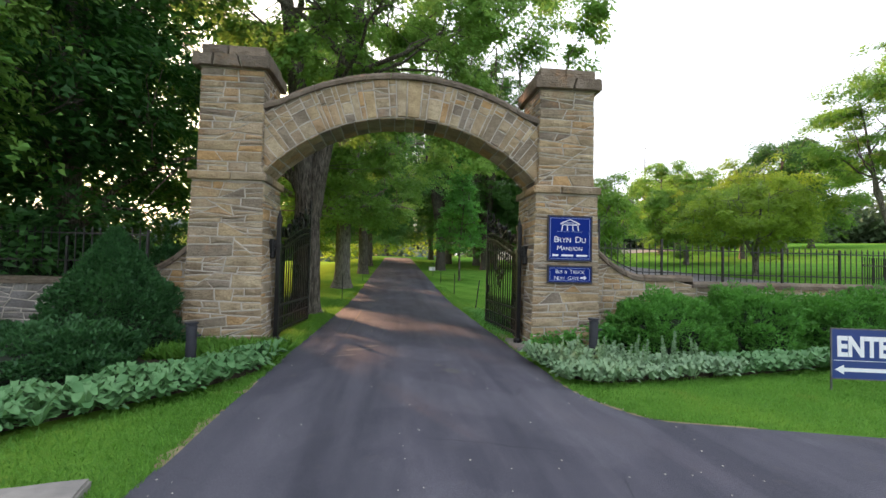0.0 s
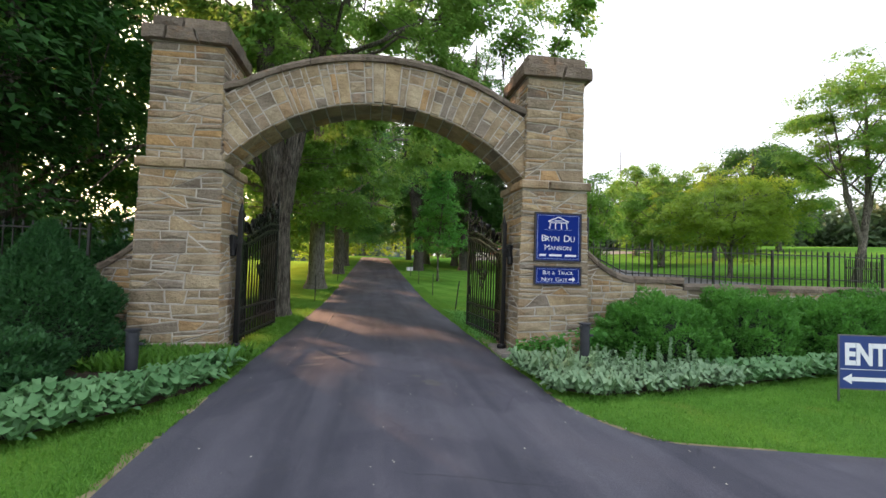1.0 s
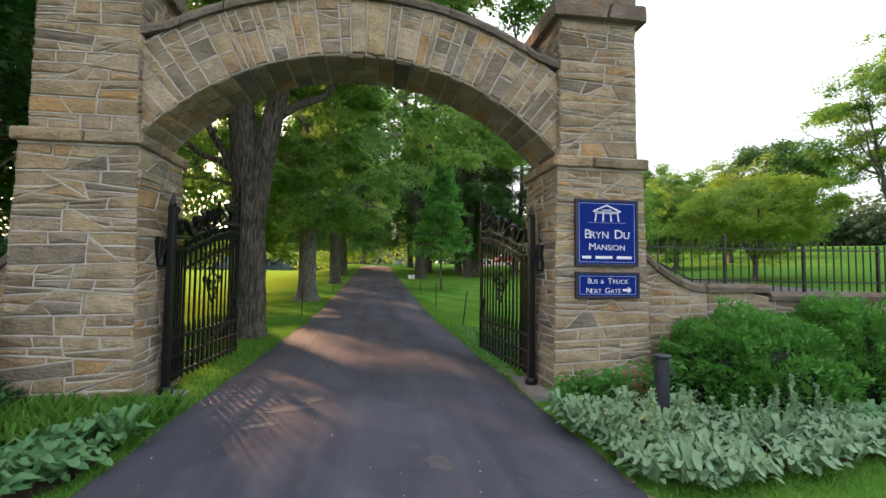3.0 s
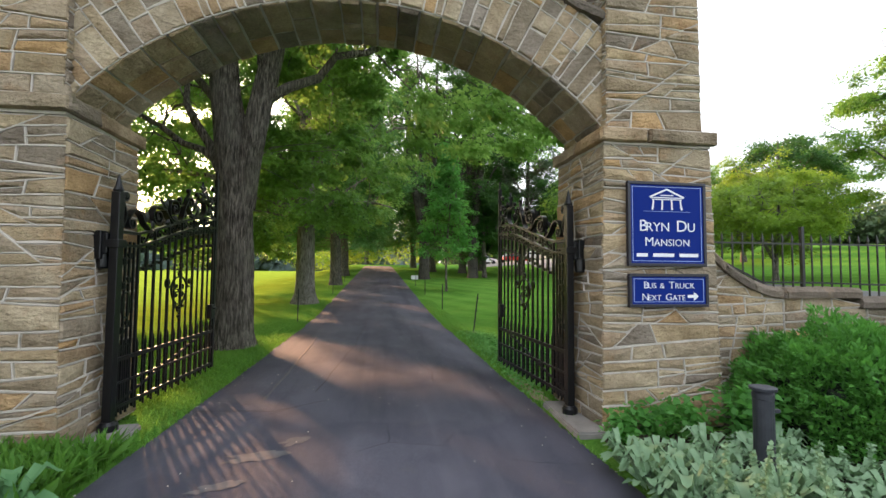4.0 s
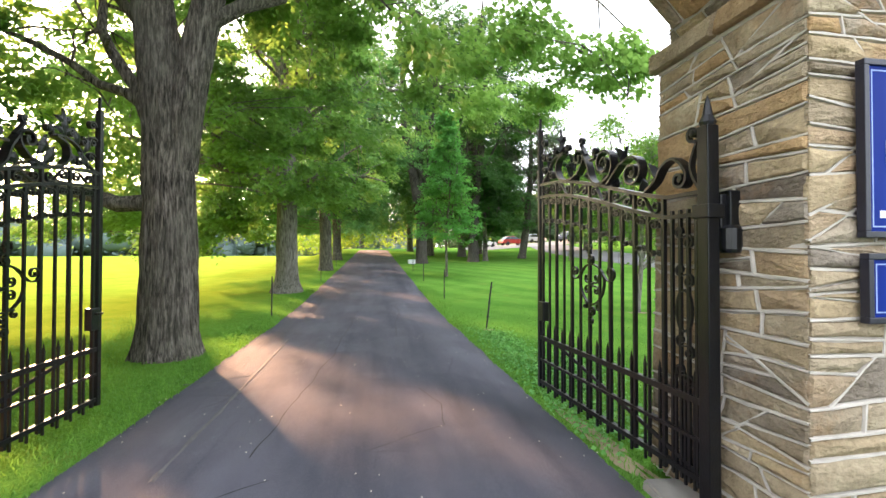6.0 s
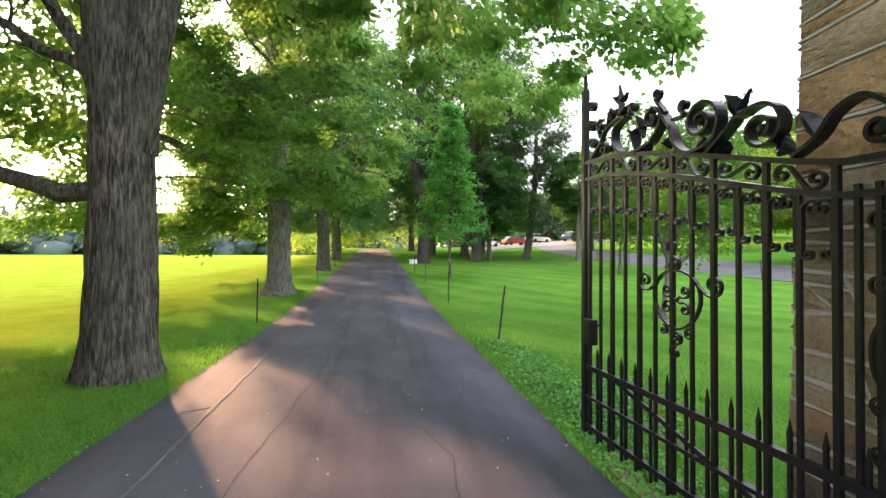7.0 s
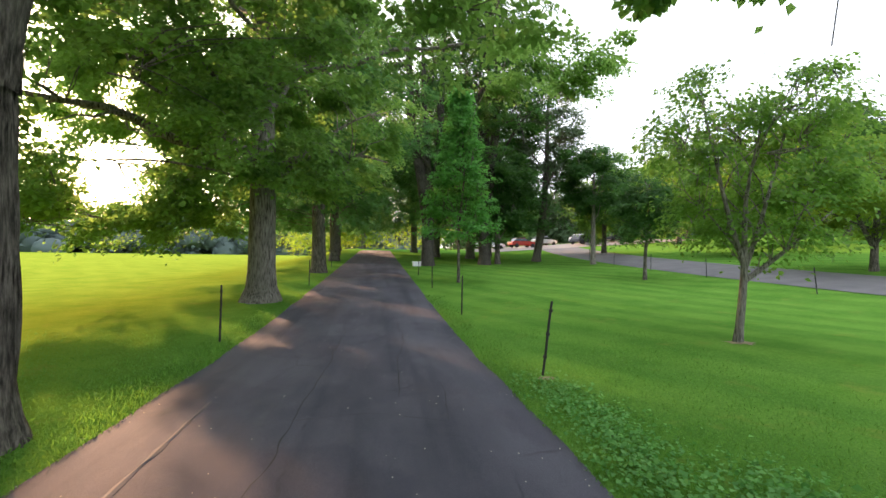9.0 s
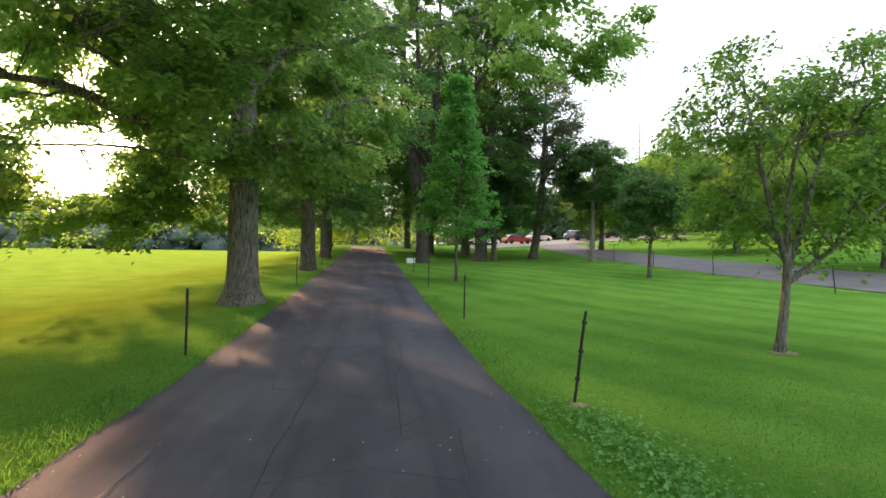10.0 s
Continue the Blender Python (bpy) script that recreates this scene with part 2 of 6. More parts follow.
def box(lo, hi, bevel=0.0):
    bm = bmesh.new()
    c = [(a + b) / 2 for a, b in zip(lo, hi)]
    s = [b - a for a, b in zip(lo, hi)]
    bmesh.ops.create_cube(bm, size=1, matrix=Matrix.Translation(c) @ Matrix.Diagonal((*s, 1)))
    if bevel:
        bmesh.ops.bevel(bm, geom=bm.edges[:], offset=bevel, segments=2, affect="EDGES", profile=0.6)
    return bm


def lathe(profile, n=20):
    """A turned solid from (radius, height) pairs."""
    bm = bmesh.new()
    rings = [[bm.verts.new((r * math.cos(2 * math.pi * k / n), r * math.sin(2 * math.pi * k / n), z)) for k in range(n)] for r, z in profile]
    for a, b in zip(rings, rings[1:]):
        for k in range(n):
            bm.faces.new((a[k], a[(k + 1) % n], b[(k + 1) % n], b[k]))
    bm.faces.new(rings[0][::-1])
    bm.faces.new(rings[-1])
    return bm


def tube(pts, radii, n=6, ridge=0.0, seed=0):
    """Vertices and faces of a tapering round limb."""
    pts = [Vector(p) for p in pts]
    verts, faces = [], []
    side = Vector((1, 0, 0))
    for i, p in enumerate(pts):
        d = (pts[min(i + 1, len(pts) - 1)] - pts[max(i - 1, 0)]).normalized()
        side = (side - d * side.dot(d))
        side = side.normalized() if side.length > 1e-4 else d.orthogonal().normalized()
        other = d.cross(side)
        for k in range(n):
            a = 2 * math.pi * k / n
            r = radii[i]
            if ridge > 0.15:
                r *= 1 + 0.09 * (abs(noise.noise((math.cos(a) * 13 + seed, math.sin(a) * 13, p.z * 0.9))) * 2.4 - 0.6) + 0.07 * noise.noise((math.cos(a) * 1.3 + seed, math.sin(a) * 1.3, p.z * 0.25))
            elif ridge:
                r *= 1 + ridge * noise.noise((math.cos(a) * 9 + seed, math.sin(a) * 9, p.z * 0.8)) + 0.6 * ridge * noise.noise((math.cos(a) * 1.3 + seed, math.sin(a) * 1.3, p.z * 0.25))
            verts.append(p + (side * math.cos(a) + other * math.sin(a)) * r)
    for i in range(len(pts) - 1):
        for k in range(n):
            a, b = i * n + k, i * n + (k + 1) % n
            faces.append((a, b, b + n, a + n))
    faces.append(tuple(range((len(pts) - 1) * n, len(pts) * n)))
    return verts, faces


def join(pieces):
    verts, faces = [], []
    for v, f in pieces:
        k = len(verts)
        verts += v
        faces += [tuple(i + k for i in face) for face in f]
    return verts, faces


def band(pts, width, thick, taper=1.0):
    """A flat iron strip bent along (s, z) points in the plane y = 0: width across the plane, thick within it."""
    verts, faces = [], []
    m = len(pts)
    for i, (s, z) in enumerate(pts):
        (s0, z0), (s1, z1) = pts[max(i - 1, 0)], pts[min(i + 1, m - 1)]
        d = math.hypot(s1 - s0, z1 - z0) or 1
        ns, nz = -(z1 - z0) / d, (s1 - s0) / d
        h = thick / 2 * (1 + (taper - 1) * i / (m - 1))
        for a, y in ((-h, -width / 2), (h, -width / 2), (h, width / 2), (-h, width / 2)):
            verts.append((s + ns * a, y, z + nz * a))
    for i in range(m - 1):
        for k in range(4):
            a, b = i * 4 + k, i * 4 + (k + 1) % 4
            faces.append((a, b, b + 4, a + 4))
    faces += [(3, 2, 1, 0), tuple(range(4 * m - 4, 4 * m))]
    return verts, faces


def cards(name, base, along, size, width, material, parent=None, label="", fold=0.25, seed=0, simple=False, normal=None):
    """Many pointed leaves in one mesh: base points, directions, lengths. simple: three corners each."""
    rng = np.random.default_rng(seed)
    n = len(base)
    along = along / np.linalg.norm(along, axis=1, keepdims=True)
    up = (np.tile((0.0, 0.0, 1.0), (n, 1)) if normal is None else normal) + rng.normal(0, 0.55 if normal is None else 0.42, (n, 3))
    side = np.cross(along, up)
    side /= np.linalg.norm(side, axis=1, keepdims=True) + 1e-9
    up = np.cross(side, along)
    size = np.broadcast_to(np.asarray(size, float), (n,))[:, None]
    v = np.empty((n, 4, 3))
    v[:, 0] = base
    v[:, 1] = base + along * size * 0.45 + side * size * width + up * size * fold * 0.5
    v[:, 2] = base + along * size - up * size * 0.12
    v[:, 3] = base + along * size * 0.45 - side * size * width + up * size * fold * 0.5
    k = 4
    if simple:
        k = 3
        v[:, 1] = base + along * size * 0.35 + side * size * width * 1.25
        v[:, 2] = base + along * size * 0.9 - side * size * width * 0.9
        v = v[:, :3]
    me = bpy.data.meshes.new(name)
    me.vertices.add(k * n)
    me.loops.add(k * n)
    me.polygons.add(n)
    me.vertices.foreach_set("co", v.astype(np.float32).ravel())
    me.loops.foreach_set("vertex_index", np.arange(k * n, dtype=np.int32))
    me.polygons.foreach_set("loop_start", np.arange(0, k * n, k, dtype=np.int32))
    me.update(calc_edges=True)
    return put(new(name, me), material, parent, label)


def height(x, y):
    """The lie of the land."""
    k = 0.045 - 0.03 * min(1.0, max(0.0, (-4 - x) / 8))
    d = y - 10
    rise = d if d > 30 else math.log(1 + math.exp(d * 0.8)) / 0.8
    rise = min(rise, 60 + (rise - 60) * 0.25) if rise > 60 else rise
    z = k * rise
    if x > 14 and y > -20:
        z += 0.075 * min(x - 14, 60) * min(1.0, max(0.0, (y + 4) / 12))
    return z


# ---- stonework ----
def clip(poly, a, b, c):
    """The part of a flat polygon where a*x + b*y <= c."""
    out = []
    for p, q in zip(poly, poly[1:] + poly[:1]):
        dp, dq = a * p[0] + b * p[1] - c, a * q[0] + b * q[1] - c
        if dp <= 0:
            out.append(p)
        if (dp < 0 < dq) or (dq < 0 < dp):
            k = dp / (dp - dq)
            out.append((p[0] + (q[0] - p[0]) * k, p[1] + (q[1] - p[1]) * k))
    return out


def rubble(poly, rng, wide=0.5, tall=0.2, wild=0.22):
    """Splits a polygon into stones of roughly that size, as a mason lays random rubble."""
    xs, ys = [p[0] for p in poly], [p[1] for p in poly]
    w, h = max(xs) - min(xs), max(ys) - min(ys)
    limit_w, limit_h = wide * rng.uniform(0.7, 1.5), tall * rng.uniform(0.7, 1.6)
    if (w < limit_w and h < limit_h) or w * h < wide * tall * 0.45:
        return [poly]
    flat = h / tall > w / wide
    tilt = rng.gauss(0, 0.07 if flat else 0.16)
    if rng.random() < wild and w < 1.4 and h < 1.0:
        tilt = rng.choice((-1, 1)) * rng.uniform(0.3, 0.8)
    k = rng.uniform(0.35, 0.65)
    cx, cy = min(xs) + w * k, min(ys) + h * rng.uniform(0.35, 0.65)
    a, b = (math.sin(tilt), math.cos(tilt)) if flat else (math.cos(tilt), math.sin(tilt))
    c = a * cx + b * cy
    one, two = clip(poly, a, b, c), clip(poly, -a, -b, -c)
    if len(one) < 3 or len(two) < 3:
        return [poly]
    return rubble(one, rng, wide, tall, wild) + rubble(two, rng, wide, tall, wild)


def stone(poly, where, rng, material, parent, gap=0.0125, proud=0.016, name="stone", heap=None):
    """One stone, laid into a face: where(a, b, out) gives the place of a point of the face, that far out of it."""
    cx, cy = sum(p[0] for p in poly) / len(poly), sum(p[1] for p in poly) / len(poly)
    ring = []
    for p, q in zip(poly, poly[1:] + poly[:1]):
        d = math.hypot(q[0] - p[0], q[1] - p[1])
        if d < 0.012:
            continue
        ring.append(p)
        if d > 0.12:
            j = min(0.012, d * 0.05)
            ring.append(((p[0] + q[0]) / 2 + rng.uniform(-j, j), (p[1] + q[1]) / 2 + rng.uniform(-j, j)))
    if len(ring) < 3:
        return None

    hx = max(abs(x - cx) for x, y in ring)
    hy = max(abs(y - cy) for x, y in ring)

    def shrunk(by):
        kx, ky = max(0.3, 1 - by / hx), max(0.3, 1 - by / hy)
        return [(cx + (x - cx) * kx, cy + (y - cy) * ky) for x, y in ring]
    n = len(ring)
    out = proud * (rng.uniform(0.5, 1.6) if proud < 0.03 else rng.uniform(0.9, 1.1))
    tip, lean = rng.uniform(-0.006, 0.006), rng.uniform(-0.006, 0.006)
    verts = [where(x, y, -0.012) for x, y in shrunk(gap)]
    verts += [where(x, y, out * 0.6) for x, y in shrunk(gap + 0.002)]
    verts += [where(x, y, out + tip * (x - cx) / 0.2 + lean * (y - cy) / 0.1 + rng.uniform(-0.003, 0.003)) for x, y in shrunk(gap + 0.014)]
    verts.append(where(cx, cy, out + rng.uniform(0.0, 0.02)))
    faces = []
    for k in range(n):
        j = (k + 1) % n
        faces += [(k, j, n + j, n + k), (n + k, n + j, 2 * n + j, 2 * n + k), (2 * n + k, 2 * n + j, 3 * n)]
    if heap is not None:
        heap.append((verts, faces))
        return None
    return shape(name, verts, faces, material, parent)


def pointing(polys, where, rng, heap, inside, wide=0.0075, out=0.016):
    """Raised ribbons of mortar along the joints between stones; inside(p, q) tells whether an edge is a joint."""
    seen = set()
    for poly in polys:
        for p, q in zip(poly, poly[1:] + poly[:1]):
            d = math.hypot(q[0] - p[0], q[1] - p[1])
            key = (round((p[0] + q[0]) * 40), round((p[1] + q[1]) * 40))
            if d < 0.02 or key in seen or not inside(p, q):
                continue
            seen.add(key)
            nx, ny = -(q[1] - p[1]) / d, (q[0] - p[0]) / d
            m = max(2, int(d / 0.09) + 1)
            h = out * rng.uniform(0.85, 1.15)
            verts, faces = [], []
            for k in range(m):
                t = k / (m - 1)
                w = wide * rng.uniform(0.7, 1.25)
                j = rng.uniform(-0.004, 0.004) if 0 < k < m - 1 else 0.0
                x, y = p[0] + (q[0] - p[0]) * t + nx * j, p[1] + (q[1] - p[1]) * t + ny * j
                for a, o in ((-1.5, -0.006), (-0.7, h), (0.7, h), (1.5, -0.006)):
                    verts.append(where(x + nx * w * a, y + ny * w * a, o))
            for k in range(m - 1):
                for a in range(3):
                    b = 4 * k + a
                    faces.append((b, b + 4, b + 5, b + 1))
            heap.append((verts, faces))


def rest_of(heap, material, parent):
    """The stones that nobody passes near, in one piece."""
    tagged(shape("far_stonework", *join(heap), material, parent), kind="stuff")


def rect(x0, y0, x1, y1):
    return [(x0, y0), (x1, y0), (x1, y1), (x0, y1)]


# ---- trees ----
def bend(a, b, sag, n, rng, wobble=0.06):
    a, b = Vector(a), Vector(b)
    out, d = [], (b - a).length
    for i in range(n):
        k = i / (n - 1)
        p = a.lerp(b, k)
        p.z += sag * d * math.sin(math.pi * k)
        if 0 < i < n - 1:
            p += Vector((rng.uniform(-1, 1), rng.uniform(-1, 1), rng.uniform(-1, 1))) * wobble * d / 2
        out.append(p)
    return out


def tree(label, at, radius, top, crown, low, clusters, per, leaf, mat, bark=None, seed=1, stems=None, limbs=(), extra=(), spread=0.5, limb_count=12, cone=False, name="tree", hang=0.25, hollow=0.5, wood_sides=8, bare=2.0, sunny=None, thin=None, ridged=False, droop=0.4, flare=0.3):
    """A broad-leaved tree. crown: (x, y, z, rx, ry, rz) of its outline about the trunk's foot; low: the lowest leaves;
    stems: lists of points of the trunk and its forks; thin: a stretch (x, x, y, y, z, z) with few leaves; limbs and extra: further limbs as (from, to, radius, sag) and leaf clumps as points."""
    rng = random.Random(seed)
    nrg = np.random.default_rng(seed)
    ob = thing(name, label, "tree", at, 0)
    cx, cy, cz, rx, ry, rz = crown
    if not stems:
        stems = [[(0, 0, 0), (rng.uniform(-.1, .1), rng.uniform(-.1, .1), top * 0.3), (rng.uniform(-.3, .3), rng.uniform(-.3, .3), top * 0.62), (cx * 0.6, cy * 0.6, top * 0.92)]]
    pieces, skeleton = [], []
    for si, pts in enumerate(stems):
        fine = []
        for a, b in zip(pts, pts[1:]):
            m = max(3, int((Vector(b) - Vector(a)).length / (0.2 if ridged else 0.45)))
            fine += [Vector(a).lerp(Vector(b), k / m) for k in range(m)]
        fine.append(Vector(pts[-1]))
        for _ in range(3):
            fine = [fine[0]] + [(fine[i - 1] + fine[i] * 2 + fine[i + 1]) / 4 for i in range(1, len(fine) - 1)] + [fine[-1]]
        full = max(p.z for p in fine)
        r0 = radius if si == 0 else radius * 0.68
        z0 = fine[0].z
        rad = []
        for p in fine:
            k = (p.z - z0) / max(0.1, full - z0)
            r = r0 * (1 - 0.86 * k ** 1.35)
            if si == 0:
                r *= 1 + flare * math.exp(-p.z / (radius * 0.7))
            rad.append(max(r, 0.02))
        pieces.append(tube(fine, rad, (100 if ridged and si < 2 else 24) if radius > 0.25 and wood_sides > 7 else wood_sides, 0.2 if ridged and si < 2 else 0.12 if radius > 0.2 else 0.05, seed))
        skeleton += [p for p in fine if p.z > low * 0.8]
        for i in range(limb_count // len(stems)):
            k = (i + rng.random()) / (limb_count // len(stems))
            zs = max(bare, low * 0.8) + (full * 0.92 - max(bare, low * 0.8)) * k
            base = min(fine, key=lambda p: abs(p.z - zs))
            az = i * 2.4 + si * 1.1 + rng.uniform(-0.4, 0.4)
            reach = rng.uniform(0.72, 0.98)
            if cone:
                reach *= max(0.15, 1 - 0.95 * k)
                tip = Vector((base.x + rx * reach * math.cos(az), base.y + ry * reach * math.sin(az), base.z + rx * reach * 0.45))
            else:
                el = -0.35 + 1.5 * k + rng.uniform(-0.15, 0.15)
                tip = Vector((cx + rx * reach * math.cos(az) * math.cos(el), cy + ry * reach * math.sin(az) * math.cos(el), max(low + 0.3, cz + rz * reach * math.sin(el))))
            line = bend(base, tip, rng.uniform(0.02, 0.14), 7, rng)
            rl = max(0.016, radius * rng.uniform(0.22, 0.36) * (1 - 0.5 * k))
            pieces.append(tube(line, [rl * (1 - 0.8 * j / 6) for j in range(7)], 6))
            skeleton += line[1:]
            for j in (3, 4, 5):
                off = Vector((rng.uniform(-1, 1), rng.uniform(-1, 1), rng.uniform(-0.5, 0.5))).normalized() * (tip - base).length * rng.uniform(0.25, 0.45)
                sub = bend(line[j], line[j] + off, 0.05, 5, rng, 0.1)
                pieces.append(tube(sub, [max(0.006, rl * 0.4 * (1 - 0.8 * q / 4)) for q in range(5)], 5))
                skeleton += sub[1:]
    for a, b, r, sag in limbs:
        line = bend(a, b, sag, 9, rng, 0.05)
        pieces.append(tube(line, [r * (1 - 0.78 * j / 8) for j in range(9)], 8, 0.05, seed))
        skeleton += line[2:]
        for j in (3, 4, 5, 6, 7):
            off = Vector((rng.uniform(-1, 1), rng.uniform(-1, 1), rng.uniform(-0.6, 0.5))).normalized() * (Vector(b) - Vector(a)).length * rng.uniform(0.2, 0.35)
            sub = bend(line[j], line[j] + off, 0.05, 5, rng, 0.12)
            pieces.append(tube(sub, [max(0.006, r * 0.3 * (1 - 0.8 * q / 4)) for q in range(5)], 5))
            skeleton += sub[1:]
    spots = []
    while len(spots) < clusters:
        d = nrg.normal(size=3)
        d /= np.linalg.norm(d)
        lump = 0.8 + 0.42 * noise.noise(Vector(d) * 2.1 + Vector((seed, 0, 0))) + 0.22 * noise.noise(Vector(d) * 5 + Vector((0, seed, 0)))
        if cone:
            k = nrg.random() ** 0.8
            rr = max(0.1, 1 - k) * (0.35 + 0.65 * nrg.random() ** 0.5)
            a = nrg.random() * 6.283
            p = np.array((cx + rx * rr * lump * math.cos(a), cy + ry * rr * lump * math.sin(a), low + (cz + rz - low) * k))
        else:
            rr = (hollow + (1 - hollow) * nrg.random() ** 0.6) * lump
            p = np.array((cx, cy, cz)) + d * rr * np.array((rx, ry, rz))
        if p[2] < low + 0.5 * noise.noise((p[0] * 0.4, p[1] * 0.4, seed)):
            continue
        if thin and all(a < q < b for q, a, b in zip(p, thin[::2], thin[1::2])) and nrg.random() < 0.8:
            clusters -= 1
            continue
        spots.append(p)
    if not cone and clusters > 200:      # leaves gather in boughs with gaps between
        heads = np.array(spots[::8])
        middle = np.array((cx, cy, cz))
        spots = [middle + (h - middle) * 1.1 + (p - h) * 0.58 for p in spots for h in (heads[np.argmin(((heads - p) ** 2).sum(1))],)]
    spots += [np.array(p) for p in extra]
    if sunny:                    # the gap through which the low sun reaches the drive
        kept = []
        for p in spots:
            q = Vector(at) + Vector(p)
            g = q - to_sun * (q.z / to_sun.z)
            across = g.x + g.y * math.tan(radians(SUN_AZ))
            if not (sunny[0] < across < sunny[1] and sunny[2] < g.y < sunny[3]):
                kept.append(p)
        spots = kept
    spots = np.array(spots)
    sk = np.array([tuple(p) for p in skeleton])
    for i in range(0, len(spots), 2 if leaf < 0.165 else 4):
        near = sk[np.argmin(((sk - spots[i] + (0, 0, 0.4)) ** 2).sum(1))]
        gap = np.linalg.norm(near - spots[i])
        if 0.3 < gap < 4:
            line = bend(near, spots[i], 0.06, 4, rng, 0.12)
            pieces.append(tube(line, [0.02, 0.014, 0.01, 0.005], 4))
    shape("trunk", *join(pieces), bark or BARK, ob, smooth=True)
    # each bough tip is a flat spray of leaves that points outward and droops
    count = len(spots)
    out = spots - np.array((cx * 0.6, cy * 0.6, 0))
    out[:, 2] = 0
    out /= np.linalg.norm(out, axis=1, keepdims=True) + 1e-6
    out += nrg.normal(0, 0.45, (count, 3)) * (1, 1, 0.5)
    out[:, 2] += 0.6 if cone else 0.1
    out /= np.linalg.norm(out, axis=1, keepdims=True)
    wing = np.cross(out, (0, 0, 1))
    wing /= np.linalg.norm(wing, axis=1, keepdims=True) + 1e-6
    scale = nrg.uniform(0.6, 1.4, count)
    sink = nrg.uniform(0.3, 1.3, count) * droop
    n = count * per
    out, wing, scale, sink = (np.repeat(a, per, 0) for a in (out, wing, scale[:, None], sink[:, None]))
    u, v = nrg.random((n, 1)) ** 0.75, nrg.normal(0, 0.5, (n, 1))
    v = v * (1 - 0.55 * u)
    long = spread * 2.5 * scale
    base = np.repeat(spots, per, 0) + out * (u - 0.35) * long + wing * v * long * 0.62 + nrg.normal(0, 0.085, (n, 3)) * long
    base[:, 2:] -= sink * long * (u ** 2 + 0.5 * v ** 2)
    along = out * 0.7 + wing * np.sign(v) * 0.6 + nrg.normal(0, 0.4, (n, 3))
    along[:, 2] -= hang + 0.25 * u[:, 0]
    cards("crown", base, along, leaf * nrg.uniform(0.6, 1.3, n), 0.38, mat, ob, seed=seed, simple=leaf > 0.165, normal=np.array((0, 0, 1.0)) + out * (0.35 + 0.5 * u))
    return ob


# ---- ground, drive ----
def graded(lo, hi, near_lo, near_hi, fine, coarse):
    out, v = [], near_lo
    while v < near_hi:
        out.append(v)
        v += fine
    step = fine
    while v < hi:
        out.append(v)
        step = min(step * 1.25, coarse)
        v += step
    out.append(hi)
    v, step, left = near_lo - fine, fine, []
    while v > lo:
        left.append(v)
        step = min(step * 1.25, coarse)
        v -= step
    left.append(lo)
    return left[::-1] + out


DRIVE_W, DRIVE_E = -1.83, 2.1


def drive_edges(y):
    """West and east edge of the drive at y: it opens out to the public road in front of the gate."""
    e = DRIVE_E + 0.05 * noise.noise((0.7 * y, 3, 0))
    w = DRIVE_W + 0.05 * noise.noise((0.7 * y, 9, 0))
    if y < -2.6:
        e += 0.18 * (-2.6 - y) ** 2 + max(0, -4.2 - y) * 3.0
    if y < -5.6:
        w -= 2.2 * (-5.6 - y) ** 1.5
    return max(w, -40), min(e, 40)


def in_drive(x, y, more=0.0):
    w, e = drive_edges(y)
    return w - more < x < e + more


def second_drive(y):
    """Middle of the other drive, beyond the lawn, at y."""
    return 20.0 + 0.0042 * (y - 24) ** 2


xs, ys = graded(-1500, 1500, -14, 30, 1.0, 200), graded(-600, 2600, -14, 50, 1.0, 200)
verts = [(x, y, height(x, y) - 0.02 + 0.03 * noise.noise((x * 0.35, y * 0.35, 0)) * (not in_drive(x, y, 1.2))) for y in ys for x in xs]
faces = [(j * len(xs) + i, j * len(xs) + i + 1, (j + 1) * len(xs) + i + 1, (j + 1) * len(xs) + i) for j in range(len(ys) - 1) for i in range(len(xs) - 1)]
tagged(shape("ground", verts, faces, LAWN, smooth=True), "mown green lawn and field running to the horizon", "lawn", kind="structure")


def ribbon_road(name, label, material, steps, edges, lift):
    verts, faces, m = [], [], 9
    for y in steps:
        w, e = edges(y)
        for k in range(m):
            x = w + (e - w) * k / (m - 1)
            crown = 0.02 * (1 - (2 * k / (m - 1) - 1) ** 2)
            verts.append((x, y, height(x, y) + lift + crown - (0.03 if k in (0, m - 1) else 0)))
    for j in range(len(steps) - 1):
        for k in range(m - 1):
            a = j * m + k
            faces.append((a, a + 1, a + 1 + m, a + m))
    return tagged(shape(name, verts, faces, material, smooth=True), label, "drive", kind="structure")


ribbon_road("road", "dark worn asphalt drive between lawns", ASPHALT, [-30, -20, -14, -10, -8, -7] + [-6.5 + 0.25 * k for k in range(66)] + [10 + 1.0 * k for k in range(52)], drive_edges, 0.014)
ribbon_road("pavement", "paler asphalt drive curving across the lawn", OLD_ASPHALT, [-6 + 1.5 * k for k in range(50)], lambda y: (second_drive(y) - 2.6, second_drive(y) + 2.6), 0.03)


